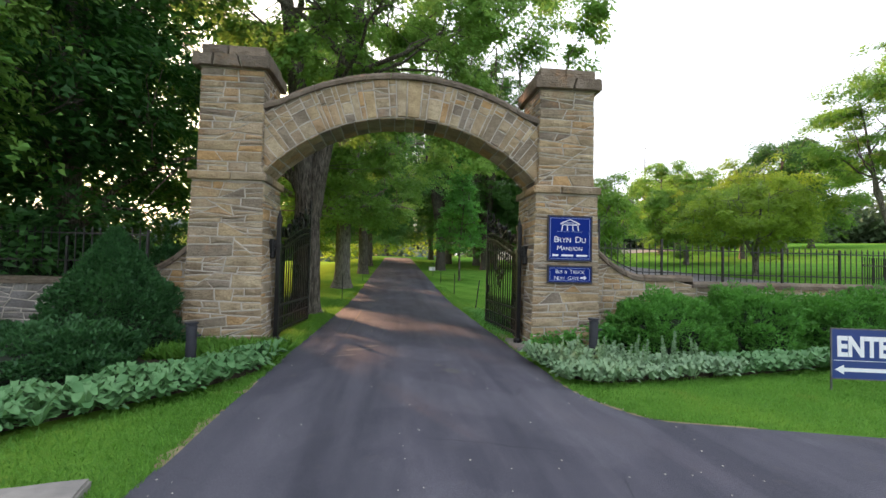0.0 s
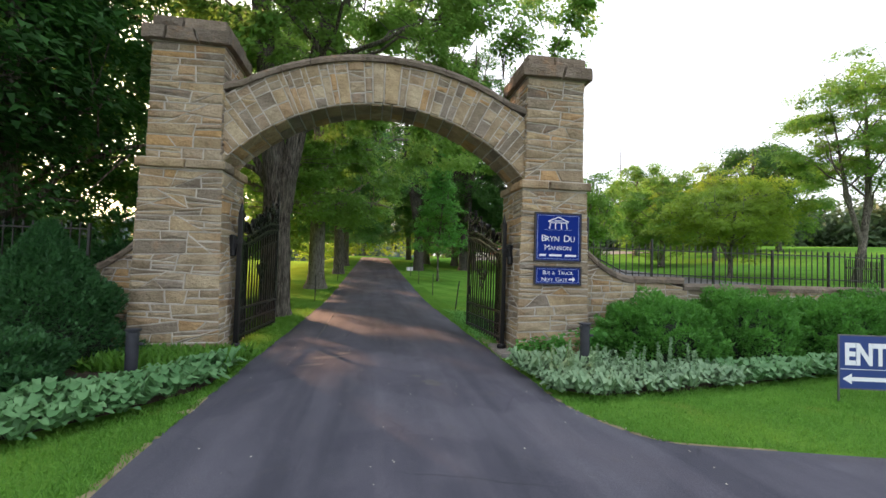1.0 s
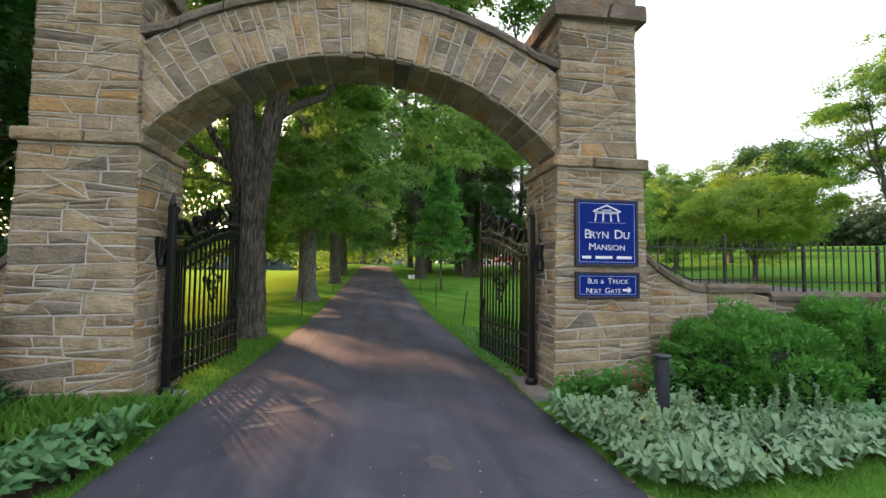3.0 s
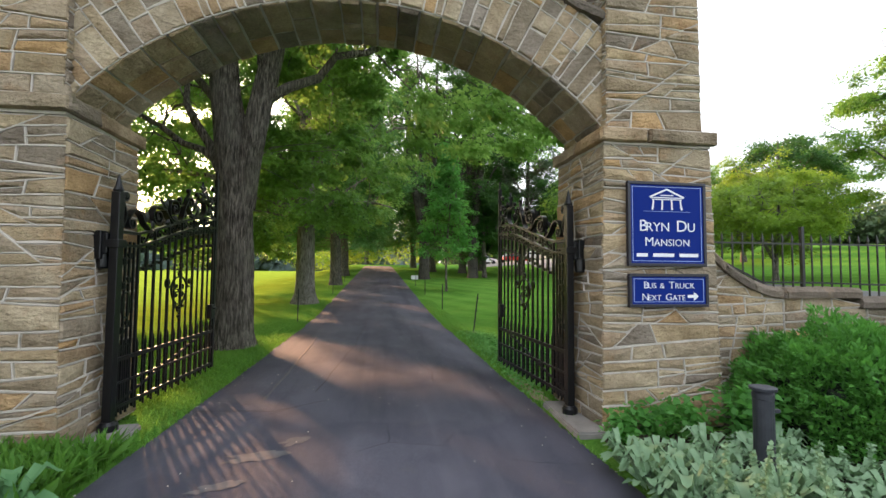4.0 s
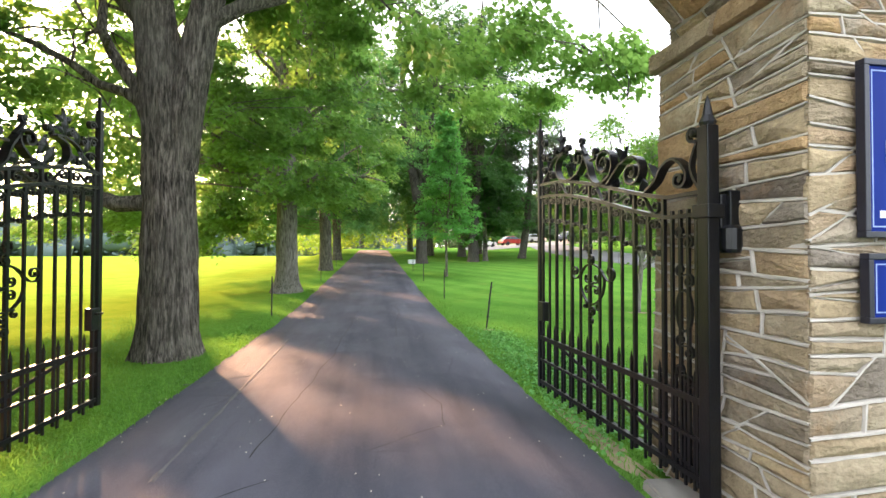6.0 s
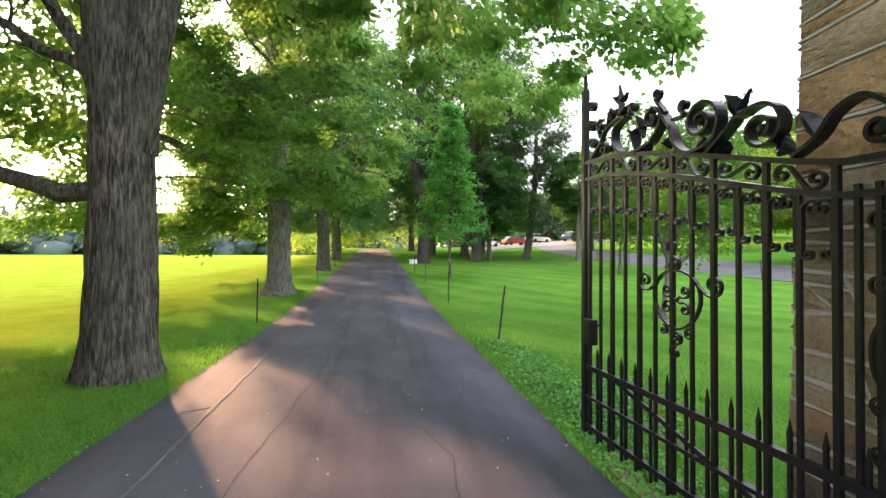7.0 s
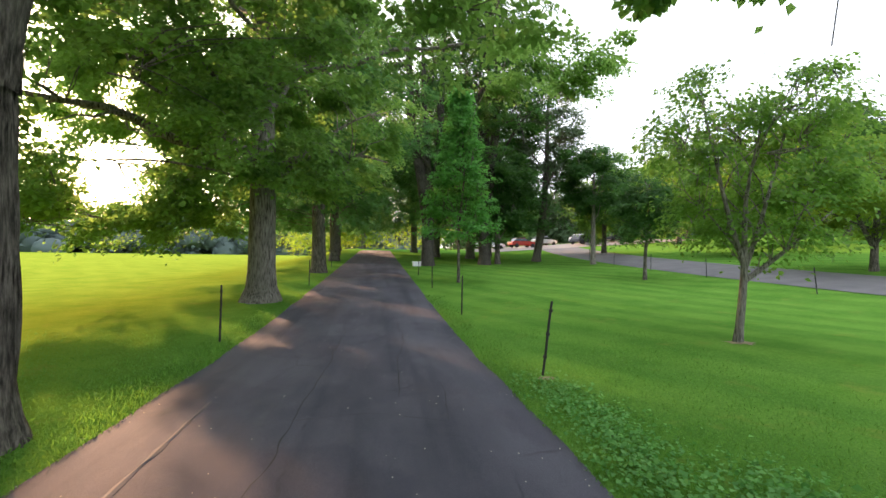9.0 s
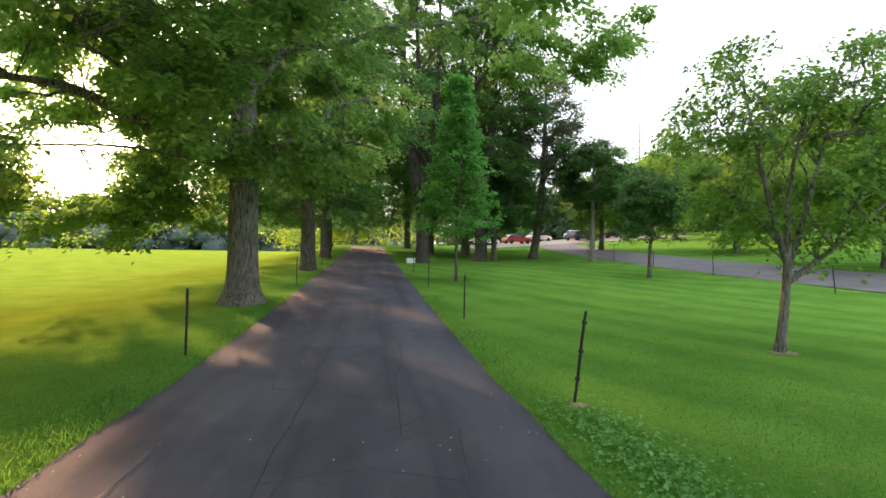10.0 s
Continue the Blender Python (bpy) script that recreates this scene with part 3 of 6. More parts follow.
# ---- gate pillars ----
def pillar(side):
    ob = thing("gate_pillar", "square sandstone rubble gate pillar with pale raised mortar joints" + (" carrying two blue signs" if side > 0 else " beside a dark yew"), "pillar", (side * 3.07, 0.12, 0), 0, "pillars of the gate")
    rng = random.Random(11 + side)
    levels = [(0.0, 2.88, 0.655, 0.59, 0.6, 0.56), (3.06, 4.9, 0.535, 0.525, 0.52, 0.51)]

    def core(z0, z1, a0, a1, b0, b1):
        v = [(sx * a, sy * b, z) for z, a, b in ((z0, a0, b0), (z1, a1, b1)) for sx, sy in ((-1, -1), (1, -1), (1, 1), (-1, 1))]
        return v, [(3, 2, 1, 0), (4, 5, 6, 7)] + [(k, (k + 1) % 4, 4 + (k + 1) % 4, 4 + k) for k in range(4)]
    shape("mortar", *join([core(*l) for l in levels] + [core(2.88, 3.06, 0.6, 0.6, 0.585, 0.585), core(4.9, 5.14, 0.56, 0.56, 0.545, 0.545), core(5.14, 5.27, 0.5, 0.5, 0.49, 0.49)]), MORTAR, ob)

    def walls(z0, z1, a0, a1, b0, b1, wide, tall, wild, material, proud, gap=0.0135):
        heap, ribbons = [], []
        for face in range(4):
            def where(u, z, out, face=face):
                k = (z - z0) / (z1 - z0)
                a, b = a0 + (a1 - a0) * k, b0 + (b1 - b0) * k
                half, deep = (a, b) if face % 2 == 0 else (b, a)
                x, y = u * (half + proud), -(deep + out)
                c, s = ((1, 0), (0, 1), (-1, 0), (0, -1))[face]
                return (c * x - s * y, s * x + c * y, z)
            flat = (a0 if face % 2 == 0 else b0)
            polys = rubble(rect(-flat, z0, flat, z1), rng, wide, tall, wild)
            if proud < 0.03:
                pointing(polys, lambda u, z, out: where(u / flat * 0.99, z, out), rng, ribbons, lambda p, q: not (abs(p[0] - q[0]) < 1e-4 and abs(abs(p[0]) - flat) < 1e-3) and z0 + 0.01 < (p[1] + q[1]) / 2 < z1 - 0.01)
            for poly in polys:
                stone(poly, lambda u, z, out: where(u / flat, z, out), rng, material, ob, gap, proud, heap=None if face in (0, 3 if side > 0 else 1) else heap)
        rest_of(heap, material, ob)
        if ribbons:
            tagged(shape("pointing", *join(ribbons), MORTAR, ob, "pale raised ribbon of mortar"), kind="stuff")
    walls(*levels[0], 0.62, 0.185, 0.2, STONE, 0.017)
    walls(*levels[1], 0.56, 0.185, 0.2, STONE, 0.017)
    walls(2.9, 3.05, 0.6, 0.6, 0.585, 0.585, 0.6, 0.5, 0, STONE, 0.06, 0.008)
    walls(4.9, 5.14, 0.56, 0.56, 0.545, 0.545, 0.6, 0.5, 0, CAPSTONE, 0.09, 0.006)
    walls(5.14, 5.32, 0.5, 0.5, 0.49, 0.49, 0.5, 0.5, 0, CAPSTONE, 0.05, 0.006)
    part("cap_slab", box((-0.53, -0.52, 5.26), (0.53, 0.52, 5.325), 0.012), CAPSTONE, ob)
    return ob


west_pillar = pillar(-1)
east_pillar = pillar(1)


# ---- arch ----
def arch():
    ob = thing("stone_arch", "segmental sandstone arch with dark coping spanning two pillars", "arch")
    rng = random.Random(5)
    R0, Z0, R1, Z1 = 3.39, 0.84, 4.44, 0.51
    HALF, FRONT, BACK = 2.56, -0.32, 0.54

    n = 40
    cols = [-HALF + 2 * HALF * i / n for i in range(n + 1)]
    v, f = [], []
    for x in cols:
        lo, hi = Z0 + math.sqrt(R0 ** 2 - x * x), Z1 + math.sqrt(R1 ** 2 - x * x)
        v += [(x, FRONT, lo), (x, BACK, lo), (x, BACK, hi), (x, FRONT, hi)]
    for i in range(n):
        for k in range(4):
            a, b = 4 * i + k, 4 * i + (k + 1) % 4
            f.append((a, b, b + 4, a + 4))
    f += [(3, 2, 1, 0), tuple(range(4 * n, 4 * n + 4))]
    shape("mortar", v, f, MORTAR, ob)
    tangents = [radians(a) for a in range(-36, 37, 4)]

    def trimmed(poly):
        """A stone cut off at the pillars and below the coping."""
        poly = clip(clip(poly, 1, 0, HALF), -1, 0, HALF)
        for a in tangents:
            if len(poly) > 2:
                poly = clip(poly, math.sin(a), math.cos(a), Z1 * math.cos(a) + R1)
        return poly

    def polar(poly):
        return [(r * math.sin(a / R0), Z0 + r * math.cos(a / R0)) for a, r in poly]
    heap, ribbons = [], []
    for sign, y in ((-1, FRONT), (1, BACK)):
        a, end = -0.86 * R0, 0.86 * R0
        while a < end:
            w = rng.choice((0.07, 0.09, 0.12, 0.15, 0.18, 0.24))
            top = R0 + rng.uniform(0.36, 0.56)
            if abs(a + w / 2) < 0.16:
                top = R0 + 0.72
            cuts = [R0, top] if rng.random() < 0.7 else [R0, R0 + (top - R0) * rng.uniform(0.4, 0.6), top]
            cells = [[(a, r0), (a + w, r0 + rng.uniform(-.02, .02) * (r0 > R0)), (a + w, r1), (a, r1)] for r0, r1 in zip(cuts, cuts[1:])]
            cells += rubble(rect(a, top, a + w, 4.95), rng, 0.42, 0.17, 0.15)
            for cell in cells:
                poly = trimmed(polar(cell))
                if len(poly) < 3 or max(p[0] for p in poly) - min(p[0] for p in poly) < 0.05 or max(p[1] for p in poly) - min(p[1] for p in poly) < 0.05:
                    continue
                if sign > 0:
                    poly = poly[::-1]
                stone(poly, lambda x, z, out: (x, y + sign * out, z), rng, STONE, ob, 0.0125, 0.016, heap=None if sign < 0 else heap)
                if sign < 0:
                    pointing([poly], lambda x, z, out: (x, y - out, z), rng, ribbons, lambda p, q: (p[0] + q[0]) ** 2 / 4 + ((p[1] + q[1]) / 2 - Z0) ** 2 > (R0 + 0.02) ** 2 and abs(p[0] + q[0]) / 2 < HALF - 0.01)
            a += w
    rest_of(heap, STONE, ob)
    tagged(shape("pointing", *join(ribbons), MORTAR, ob, "pale raised ribbon of mortar"), kind="stuff")
    # soffit
    x = -HALF
    while x < HALF - 0.02:
        w = min(rng.uniform(0.14, 0.3), HALF - x)
        y = FRONT
        while y < BACK - 0.02:
            d = min(rng.uniform(0.25, 0.6), BACK - y)
            if BACK - y - d < 0.1:
                d = BACK - y

            def under(px, py, out):
                return (px, py, Z0 + math.sqrt(R0 ** 2 - px * px) - out)
            stone([(x, y), (x, y + d), (x + w, y + d), (x + w, y)], under, rng, STONE, ob, 0.011, 0.018)
            y += d
        x += w
    # coping
    x = -HALF
    while x < HALF - 0.02:
        w = min(rng.uniform(0.4, 0.75), HALF - x)
        if HALF - x - w < 0.2:
            w = HALF - x
        v, f, m = [], [], 6
        for i in range(m + 1):
            px = x + 0.005 + (w - 0.01) * i / m
            top = Z1 + math.sqrt(R1 ** 2 - px * px) + 0.1 * max(0, abs(px) - 2.25) / 0.3
            for yy, zz in ((FRONT - 0.07, 0.0), (BACK + 0.07, 0.0), (BACK + 0.08, 0.06), (BACK + 0.05, 0.115), (FRONT - 0.05, 0.115), (FRONT - 0.08, 0.06)):
                v.append((px, yy + rng.uniform(-.006, .006), top + zz - 0.015 + rng.uniform(-.004, .004)))
        for i in range(m):
            for k in range(6):
                a, b = 6 * i + k, 6 * i + (k + 1) % 6
                f.append((a, b, b + 6, a + 6))
        f += [tuple(range(5, -1, -1)), tuple(range(6 * m, 6 * m + 6))]
        shape("coping_stone", v, f, CAPSTONE, ob)
        x += w
    return ob


arch()


# ---- wing walls ----
def wing_wall(side):
    name = "wall_east" if side > 0 else "wall_west"
    ob = thing(name, "low sandstone wall sweeping up to the gate pillar" if side > 0 else "low grey stone wall sweeping up to the gate pillar", "wall", (0, 0, 0), 0, "", "structure")
    rng = random.Random(31 + side)
    far = 13.5

    def top(x):
        low = 1.3 if side > 0 else 1.16
        if x < 4.8:
            k = max(0.0, (4.8 - x) / 1.1)
            return low + 0.62 * k ** 2.0
        return low if (x < 5.8 and side > 0) else low - 0.12
    y0, y1 = -0.16, 0.24
    stops = [3.6 + 0.1 * i for i in range(13)] + [4.85, 5.8, 5.81, far]
    v = []
    for x in stops:
        v += [(side * x, y0, -0.1), (side * x, y1, -0.1), (side * x, y1, top(x)), (side * x, y0, top(x))]
    f = [(4 * i + k, 4 * i + (k + 1) % 4, 4 * i + 4 + (k + 1) % 4, 4 * i + 4 + k) for i in range(len(stops) - 1) for k in range(4)]
    f += [(0, 3, 2, 1), tuple(range(4 * len(stops) - 4, 4 * len(stops)))]
    if side < 0:
        f = [q[::-1] for q in f]
    shape("mortar", v, f, MORTAR, ob)
    for material, x0, x1, limit in ((STONE, 3.68, 4.8, 0.4), (STONE if side > 0 else GREYSTONE, 4.8, 9.5, 0.55)):
        poly = [(x0, 0.0), (x1, 0.0)] + [(x, top(x)) for x in [x1 - 0.001 - (x1 - x0 - 0.002) * i / 8 for i in range(9)]]
        pieces = rubble(poly, rng, limit, 0.17, 0.15)
        ribbons = []
        pointing([p[::side] for p in pieces], lambda x, z, out: (side * x, y0 - out, z), rng, ribbons, lambda p, q: 0.02 < (p[1] + q[1]) / 2 < top((p[0] + q[0]) / 2) - 0.03)
        tagged(shape("pointing", *join(ribbons), MORTAR, ob, "pale raised ribbon of mortar"), kind="stuff")
        for piece in pieces:
            if side < 0:
                piece = piece[::-1]
            stone(piece, lambda x, z, out: (side * x, y0 - out, z), rng, material, ob)
    # coping stones along the top
    x = 3.68
    while x < far - 0.1:
        w = 0.36 if x < 4.7 else rng.uniform(0.55, 0.9)
        if x < 4.8 < x + w:
            w = 4.8 - x
        if side > 0 and 4.79 < x < 5.7:
            w = 1.0
        vv, ff, m = [], [], 4
        for i in range(m + 1):
            px = min(far, x + 0.006 + (w - 0.012) * i / m)
            t = top(min(px, x + w - 0.02) if px >= 4.8 else px)
            for yy, zz in ((y0 - 0.06, -0.01), (y1 + 0.06, -0.01), (y1 + 0.07, 0.06), (y1 + 0.03, 0.11), (y0 - 0.03, 0.11), (y0 - 0.07, 0.06)):
                vv.append((side * px, yy + rng.uniform(-.006, .006), t + zz + rng.uniform(-.004, .004)))
        for i in range(m):
            for k in range(6):
                a, b = 6 * i + k, 6 * i + (k + 1) % 6
                ff.append((a, b, b + 6, a + 6))
        ff += [tuple(range(5, -1, -1)), tuple(range(6 * m, 6 * m + 6))]
        if side < 0:
            ff = [q[::-1] for q in ff]
        shape("coping_stone", vv, ff, CAPSTONE, ob)
        x += w
    return top


top_east = wing_wall(1)
top_west = wing_wall(-1)


# ---- iron fence on the walls ----
def fence(side, x0, x1, top):
    ob = thing("iron_fence", "black wrought iron picket fence standing on a low stone wall", "fence", (0, 0.05, 0))
    me_p = me_q = None
    x, i = x0, 0
    while x < x1:
        z = max(top(x) + 0.1, 1.3)
        tall = 2.06 if i % 10 else 2.14
        if i % 10 == 0:
            p = part("fence_post", box((-0.02, -0.02, 0), (0.02, 0.02, 0.8), 0.004), IRON, ob) if not me_q else put(new("fence_post", me_q), IRON, ob)
            me_q = p.data
            p.location = (side * x, 0, top(x) + 0.04)
        else:
            if not me_p:
                v, f = [], []
                for zz, r in ((0, 0.0075), (0.66, 0.0075), (0.665, 0.011), (0.68, 0.011), (0.76, 0.001)):
                    v += [(-r, -r, zz), (r, -r, zz), (r, r, zz), (-r, r, zz)]
                for q in range(4):
                    f += [(4 * q + k, 4 * q + (k + 1) % 4, 4 * q + 4 + (k + 1) % 4, 4 * q + 4 + k) for k in range(4)]
                p = shape("picket", v, f, IRON, ob)
                me_p = p.data
            else:
                p = put(new("picket", me_p), IRON, ob)
            p.location = (side * x, 0, tall - 0.76)
        x += 0.135
        i += 1
    for z in (1.93, 1.44):
        v, f = band([(side * (x0 + (x1 - x0) * k / 12), max(z, top(x0 + (x1 - x0) * k / 12) + 0.16) if z < 1.9 else z) for k in range(13)], 0.03, 0.02)
        shape("fence_rail", v, f, IRON, ob)
    return ob


fence(1, 3.95, 13.4, top_east)
fence(-1, 4.6, 11.5, top_west)


# ---- wrought iron gate ----
def spiral(cx, cz, r, turns, start, way=1, n=None, inner=0.16):
    """Points of a scroll that winds in from its rim to its eye."""
    n = n or max(10, int(turns * 16))
    out = []
    for i in range(n + 1):
        k = i / n
        a = start + way * turns * 2 * math.pi * k
        rr = r * (1 - (1 - inner) * k ** 0.8)
        out.append((cx + rr * math.cos(a), cz + rr * math.sin(a)))
    return out


def ess(a, b, r, way=1):
    """An S: a scroll at a, a scroll at b and a sweep between them."""
    ang = math.atan2(b[1] - a[1], b[0] - a[0])
    one = spiral(a[0], a[1], r, 1.35, ang + way * 0.9, way)
    two = spiral(b[0], b[1], r * 0.9, 1.35, ang + math.pi + way * 0.9, way)
    return one[::-1] + two


LEAF_LEN = 2.2


def rail_z(s, base):
    """The ogee line of the gate's upper rails."""
    k = min(1.0, max(0.0, (s - 0.3) / (LEAF_LEN - 0.3)))
    return base + 0.37 * math.sin(k * math.pi / 2) ** 1.25


def gate_leaf():
    ob = thing("gate_leaf", "tall black wrought iron gate leaf with scrollwork, standing open", "gate", group="leaves of the gate")
    rng = random.Random(3)
    post = part("hinge_post", box((-0.04, -0.04, 0.06), (0.04, 0.04, 2.3), 0.006), IRON, ob)
    part("finial", lathe([(0.042, 2.3), (0.048, 2.32), (0.03, 2.36), (0.012, 2.45), (0.001, 2.48)], 10), IRON, post)
    part("foot", lathe([(0.085, 0.0), (0.085, 0.09), (0.06, 0.12)], 16), IRON, post)
    part("collar", box((-0.06, -0.06, 1.76), (0.06, 0.06, 1.84), 0.008), IRON, post)
    stile = part("stile", box((LEAF_LEN - 0.024, -0.024, 0.16), (LEAF_LEN + 0.024, 0.024, 2.88), 0.004), IRON, ob)
    part("finial", box((LEAF_LEN - 0.012, -0.012, 2.88), (LEAF_LEN + 0.012, 0.012, 3.0), 0.003), IRON, stile)
    for base, th in ((1.92, 0.026), (1.79, 0.026)):
        shape("upper_rail", *band([(s, rail_z(s, base)) for s in [0.05 + (LEAF_LEN - 0.08) * k / 24 for k in range(25)]], 0.045, th), IRON, ob)
    for z, th in ((0.68, 0.04), (0.45, 0.022), (0.22, 0.035)):
        shape("cross_rail", *band([(0.05, z), (LEAF_LEN - 0.03, z)], 0.04, th), IRON, ob)
    shape("brace", *band([(0.1, 0.25), (LEAF_LEN - 0.4, 0.66)], 0.012, 0.03), IRON, ob)
    # tall bars
    s, bars = 0.36, []
    while s < LEAF_LEN - 0.06:
        bars.append(s)
        s += 0.148
    for i, s in enumerate(bars):
        r = 0.0095 if i % 2 else 0.0125
        part("bar", box((s - r, -r, 0.16), (s + r, r, rail_z(s, 1.79 if i % 2 else 1.92))), IRON, ob)
    for s in (0.085, 0.15, 0.215, 0.285):
        part("bar", box((s - 0.01, -0.01, 0.16), (s + 0.01, 0.01, 1.83)), IRON, ob)
    # short pickets
    s, shared = 0.11, None
    while s < LEAF_LEN - 0.04:
        if min(abs(s - b) for b in bars) > 0.03:
            if not shared:
                v, f = [], []
                for zz, r in ((0.13, 0.008), (0.77, 0.008), (0.78, 0.0095), (0.85, 0.001)):
                    v += [(-r, -r, zz), (r, -r, zz), (r, r, zz), (-r, r, zz)]
                for q in range(3):
                    f += [(4 * q + k, 4 * q + (k + 1) % 4, 4 * q + 4 + (k + 1) % 4, 4 * q + 4 + k) for k in range(4)]
                f.append((3, 2, 1, 0))
                p = shape("short_picket", v, f, IRON, ob)
                shared = p.data
            else:
                p = put(new("short_picket", shared), IRON, ob)
            p.location = (s, 0, 0)
        s += 0.074
    # scrolls between and below the two upper rails
    for i, s in enumerate(bars[:-1]):
        c = s + 0.074
        z2 = rail_z(c, 1.79)
        if i % 2 == 0:
            d = s + 0.148
            z1 = rail_z(d, 1.855)
            lean = rail_z(d + 0.07, 1.855) - rail_z(d - 0.07, 1.855)
            shape("scroll", *band(ess((d - 0.072, z1 - lean / 2 - 0.004), (d + 0.072, z1 + lean / 2 + 0.004), 0.05, 1 if i % 4 else -1), 0.026, 0.011), IRON, ob)
        for way in (-1, 1):
            pts = [(c + way * 0.062, z2 - 0.25), (c + way * 0.06, z2 - 0.11)] + spiral(c + way * 0.02, z2 - 0.062, 0.042, 1.35, 0 if way > 0 else math.pi, way)
            shape("scroll", *band(pts, 0.024, 0.01), IRON, ob)
            shape("scroll", *band(spiral(c + way * 0.036, z2 - 0.25, 0.028, 1.2, 0 if way > 0 else math.pi, -way), 0.024, 0.01), IRON, ob)
    # medallion
    m, zc = 1.22, 1.3
    ring = [(m + 0.18 * math.sin(a) * (1 - 0.14 * math.cos(a)), zc - 0.17 * math.cos(a)) for a in [2 * math.pi * k / 28 for k in range(29)]]
    med = shape("medallion", *band(ring, 0.022, 0.012), IRON, ob)
    for dx in (-1, 1):
        for dz in (-1, 1):
            shape("scroll", *band([(m, zc)] + spiral(m + dx * 0.068, zc + dz * 0.052, 0.044, 1.4, math.atan2(-dz, -dx), dx * dz), 0.02, 0.009), IRON, med)
        shape("scroll", *band([(m + dx * 0.12, zc + 0.13), (m + dx * 0.19, zc + 0.07)] + spiral(m + dx * 0.265, zc + 0.1, 0.07, 1.5, -0.5 * math.pi - dx * 0.7, dx), 0.022, 0.01), IRON, med)
        shape("scroll", *band(spiral(m + dx * 0.1, zc - 0.19, 0.034, 1.3, math.pi / 2, dx), 0.02, 0.009), IRON, med)
    shape("scroll", *band(ess((m + 0.02, zc + 0.2), (m + 0.03, zc + 0.31), 0.05, 1), 0.022, 0.01), IRON, med)
    shape("scroll", *band(ess((m, zc - 0.22), (m + 0.01, zc - 0.31), 0.042, -1), 0.022, 0.01), IRON, med)
    # narrow panel beside the post
    oval = [(0.185 + 0.06 * math.sin(a), 1.2 - 0.13 * math.cos(a)) for a in [2 * math.pi * k / 22 for k in range(23)]]
    shape("medallion", *band(oval, 0.022, 0.012), IRON, ob)
    for z in (1.66, 1.42, 0.98, 0.8):
        shape("scroll", *band(ess((0.15, z - 0.035), (0.215, z + 0.035), 0.045, 1), 0.02, 0.009), IRON, ob)
    # crest: three great scrolls, leaves and curls riding on the upper rail
    def above(s, up):
        return (s, rail_z(s, 1.92) + up)

    def sweep(*pts):
        """A smooth run through (along, above the rail) points."""
        p = [above(*q) for q in pts]
        p = [p[0]] + p + [p[-1]]
        out = []
        for a, b, c, d in zip(p, p[1:], p[2:], p[3:]):
            for k in range(6):
                t = k / 6
                out.append(tuple(0.5 * (2 * b[i] + (c[i] - a[i]) * t + (2 * a[i] - 5 * b[i] + 4 * c[i] - d[i]) * t * t + (3 * b[i] - a[i] - 3 * c[i] + d[i]) * t ** 3) for i in (0, 1)))
        return out

    def great(run, s, up, r, turns, start, way, wide=0.066):
        c = above(s, up)
        shape("crest_scroll", *band(run + spiral(c[0], c[1], r, turns, start, way, 44, 0.2), wide, 0.017), IRON, ob)
        eye = lathe([(0.001, -0.026), (0.022, -0.022), (0.026, 0), (0.022, 0.022), (0.001, 0.026)], 10)
        part("scroll_eye", eye, IRON, ob).matrix_basis = pose(c[0], 0, c[1], 90)

    great(sweep((1.34, 0.27), (1.25, 0.16), (1.2, 0.05), (1.11, 0.012), (1.0, 0.05), (0.92, 0.11)), 1.02, 0.185, 0.125, 1.6, math.pi + 0.25, -1)
    great(sweep((0.97, 0.02), (0.87, 0.12), (0.79, 0.21)), 0.665, 0.145, 0.128, 1.75, 0.85, 1)
    great(sweep((1.66, 0.26), (1.78, 0.2), (1.8, 0.1), (1.72, 0.02), (1.55, 0.02), (1.4, 0.08)), 1.4, 0.215, 0.092, 1.4, math.pi + 0.9, -1)
    great(sweep((0.52, 0.02), (0.42, 0.1), (0.35, 0.2), (0.25, 0.24), (0.16, 0.17)), 0.2, 0.1, 0.07, 1.4, 2.2, 1)
    great(sweep((0.06, 0.03), (0.12, 0.16), (0.07, 0.3)), 0.1, 0.36, 0.055, 1.3, -2.2, 1, 0.036)
    great(sweep((2.14, 0.0), (2.0, 0.1), (1.92, 0.2), (1.78, 0.26), (1.64, 0.27)), 1.6, 0.31, 0.045, 1.2, -0.9, 1, 0.036)
    great(sweep((1.3, 0.25), (1.36, 0.31)), 1.37, 0.37, 0.034, 1.2, -1.2, -1, 0.036)
    great(sweep((1.24, 0.2), (1.16, 0.22)), 1.15, 0.28, 0.04, 1.2, -1.6, 1, 0.036)
    for s, up, r, start, way in ((2.09, 0.42, 0.05, 0, 1), (2.1, 0.27, 0.055, 0.5, 1), (2.08, 0.13, 0.05, 0.4, 1), (1.98, 0.25, 0.045, 2.0, -1), (1.94, 0.07, 0.05, 1.0, 1), (1.84, 0.3, 0.045, 3.0, -1)):
        c = above(s, up)
        shape("crest_scroll", *band(spiral(c[0], c[1], r, 1.35, start, way), 0.04, 0.014), IRON, ob)

    def iron_leaf(s0, up0, s1, up1, wide):
        """A pointed wrought leaf with a rib, leaning out of the plane."""
        a, b = above(s0, up0), above(s1, up1)
        dx, dz = b[0] - a[0], b[1] - a[1]
        n = math.hypot(dx, dz)
        rows = [(0.0, 0.12), (0.2, 0.7), (0.45, 1.0), (0.7, 0.75), (0.9, 0.3), (1.0, 0.03)]
        v, f = [], []
        for t, w in rows:
            x, z, h = a[0] + dx * t, a[1] + dz * t, wide * w / 2
            v += [(x - dz / n * h, -0.02 * w, z + dx / n * h), (x, 0.012, z), (x + dz / n * h, -0.02 * w, z - dx / n * h), (x, -0.01 - 0.02 * w, z)]
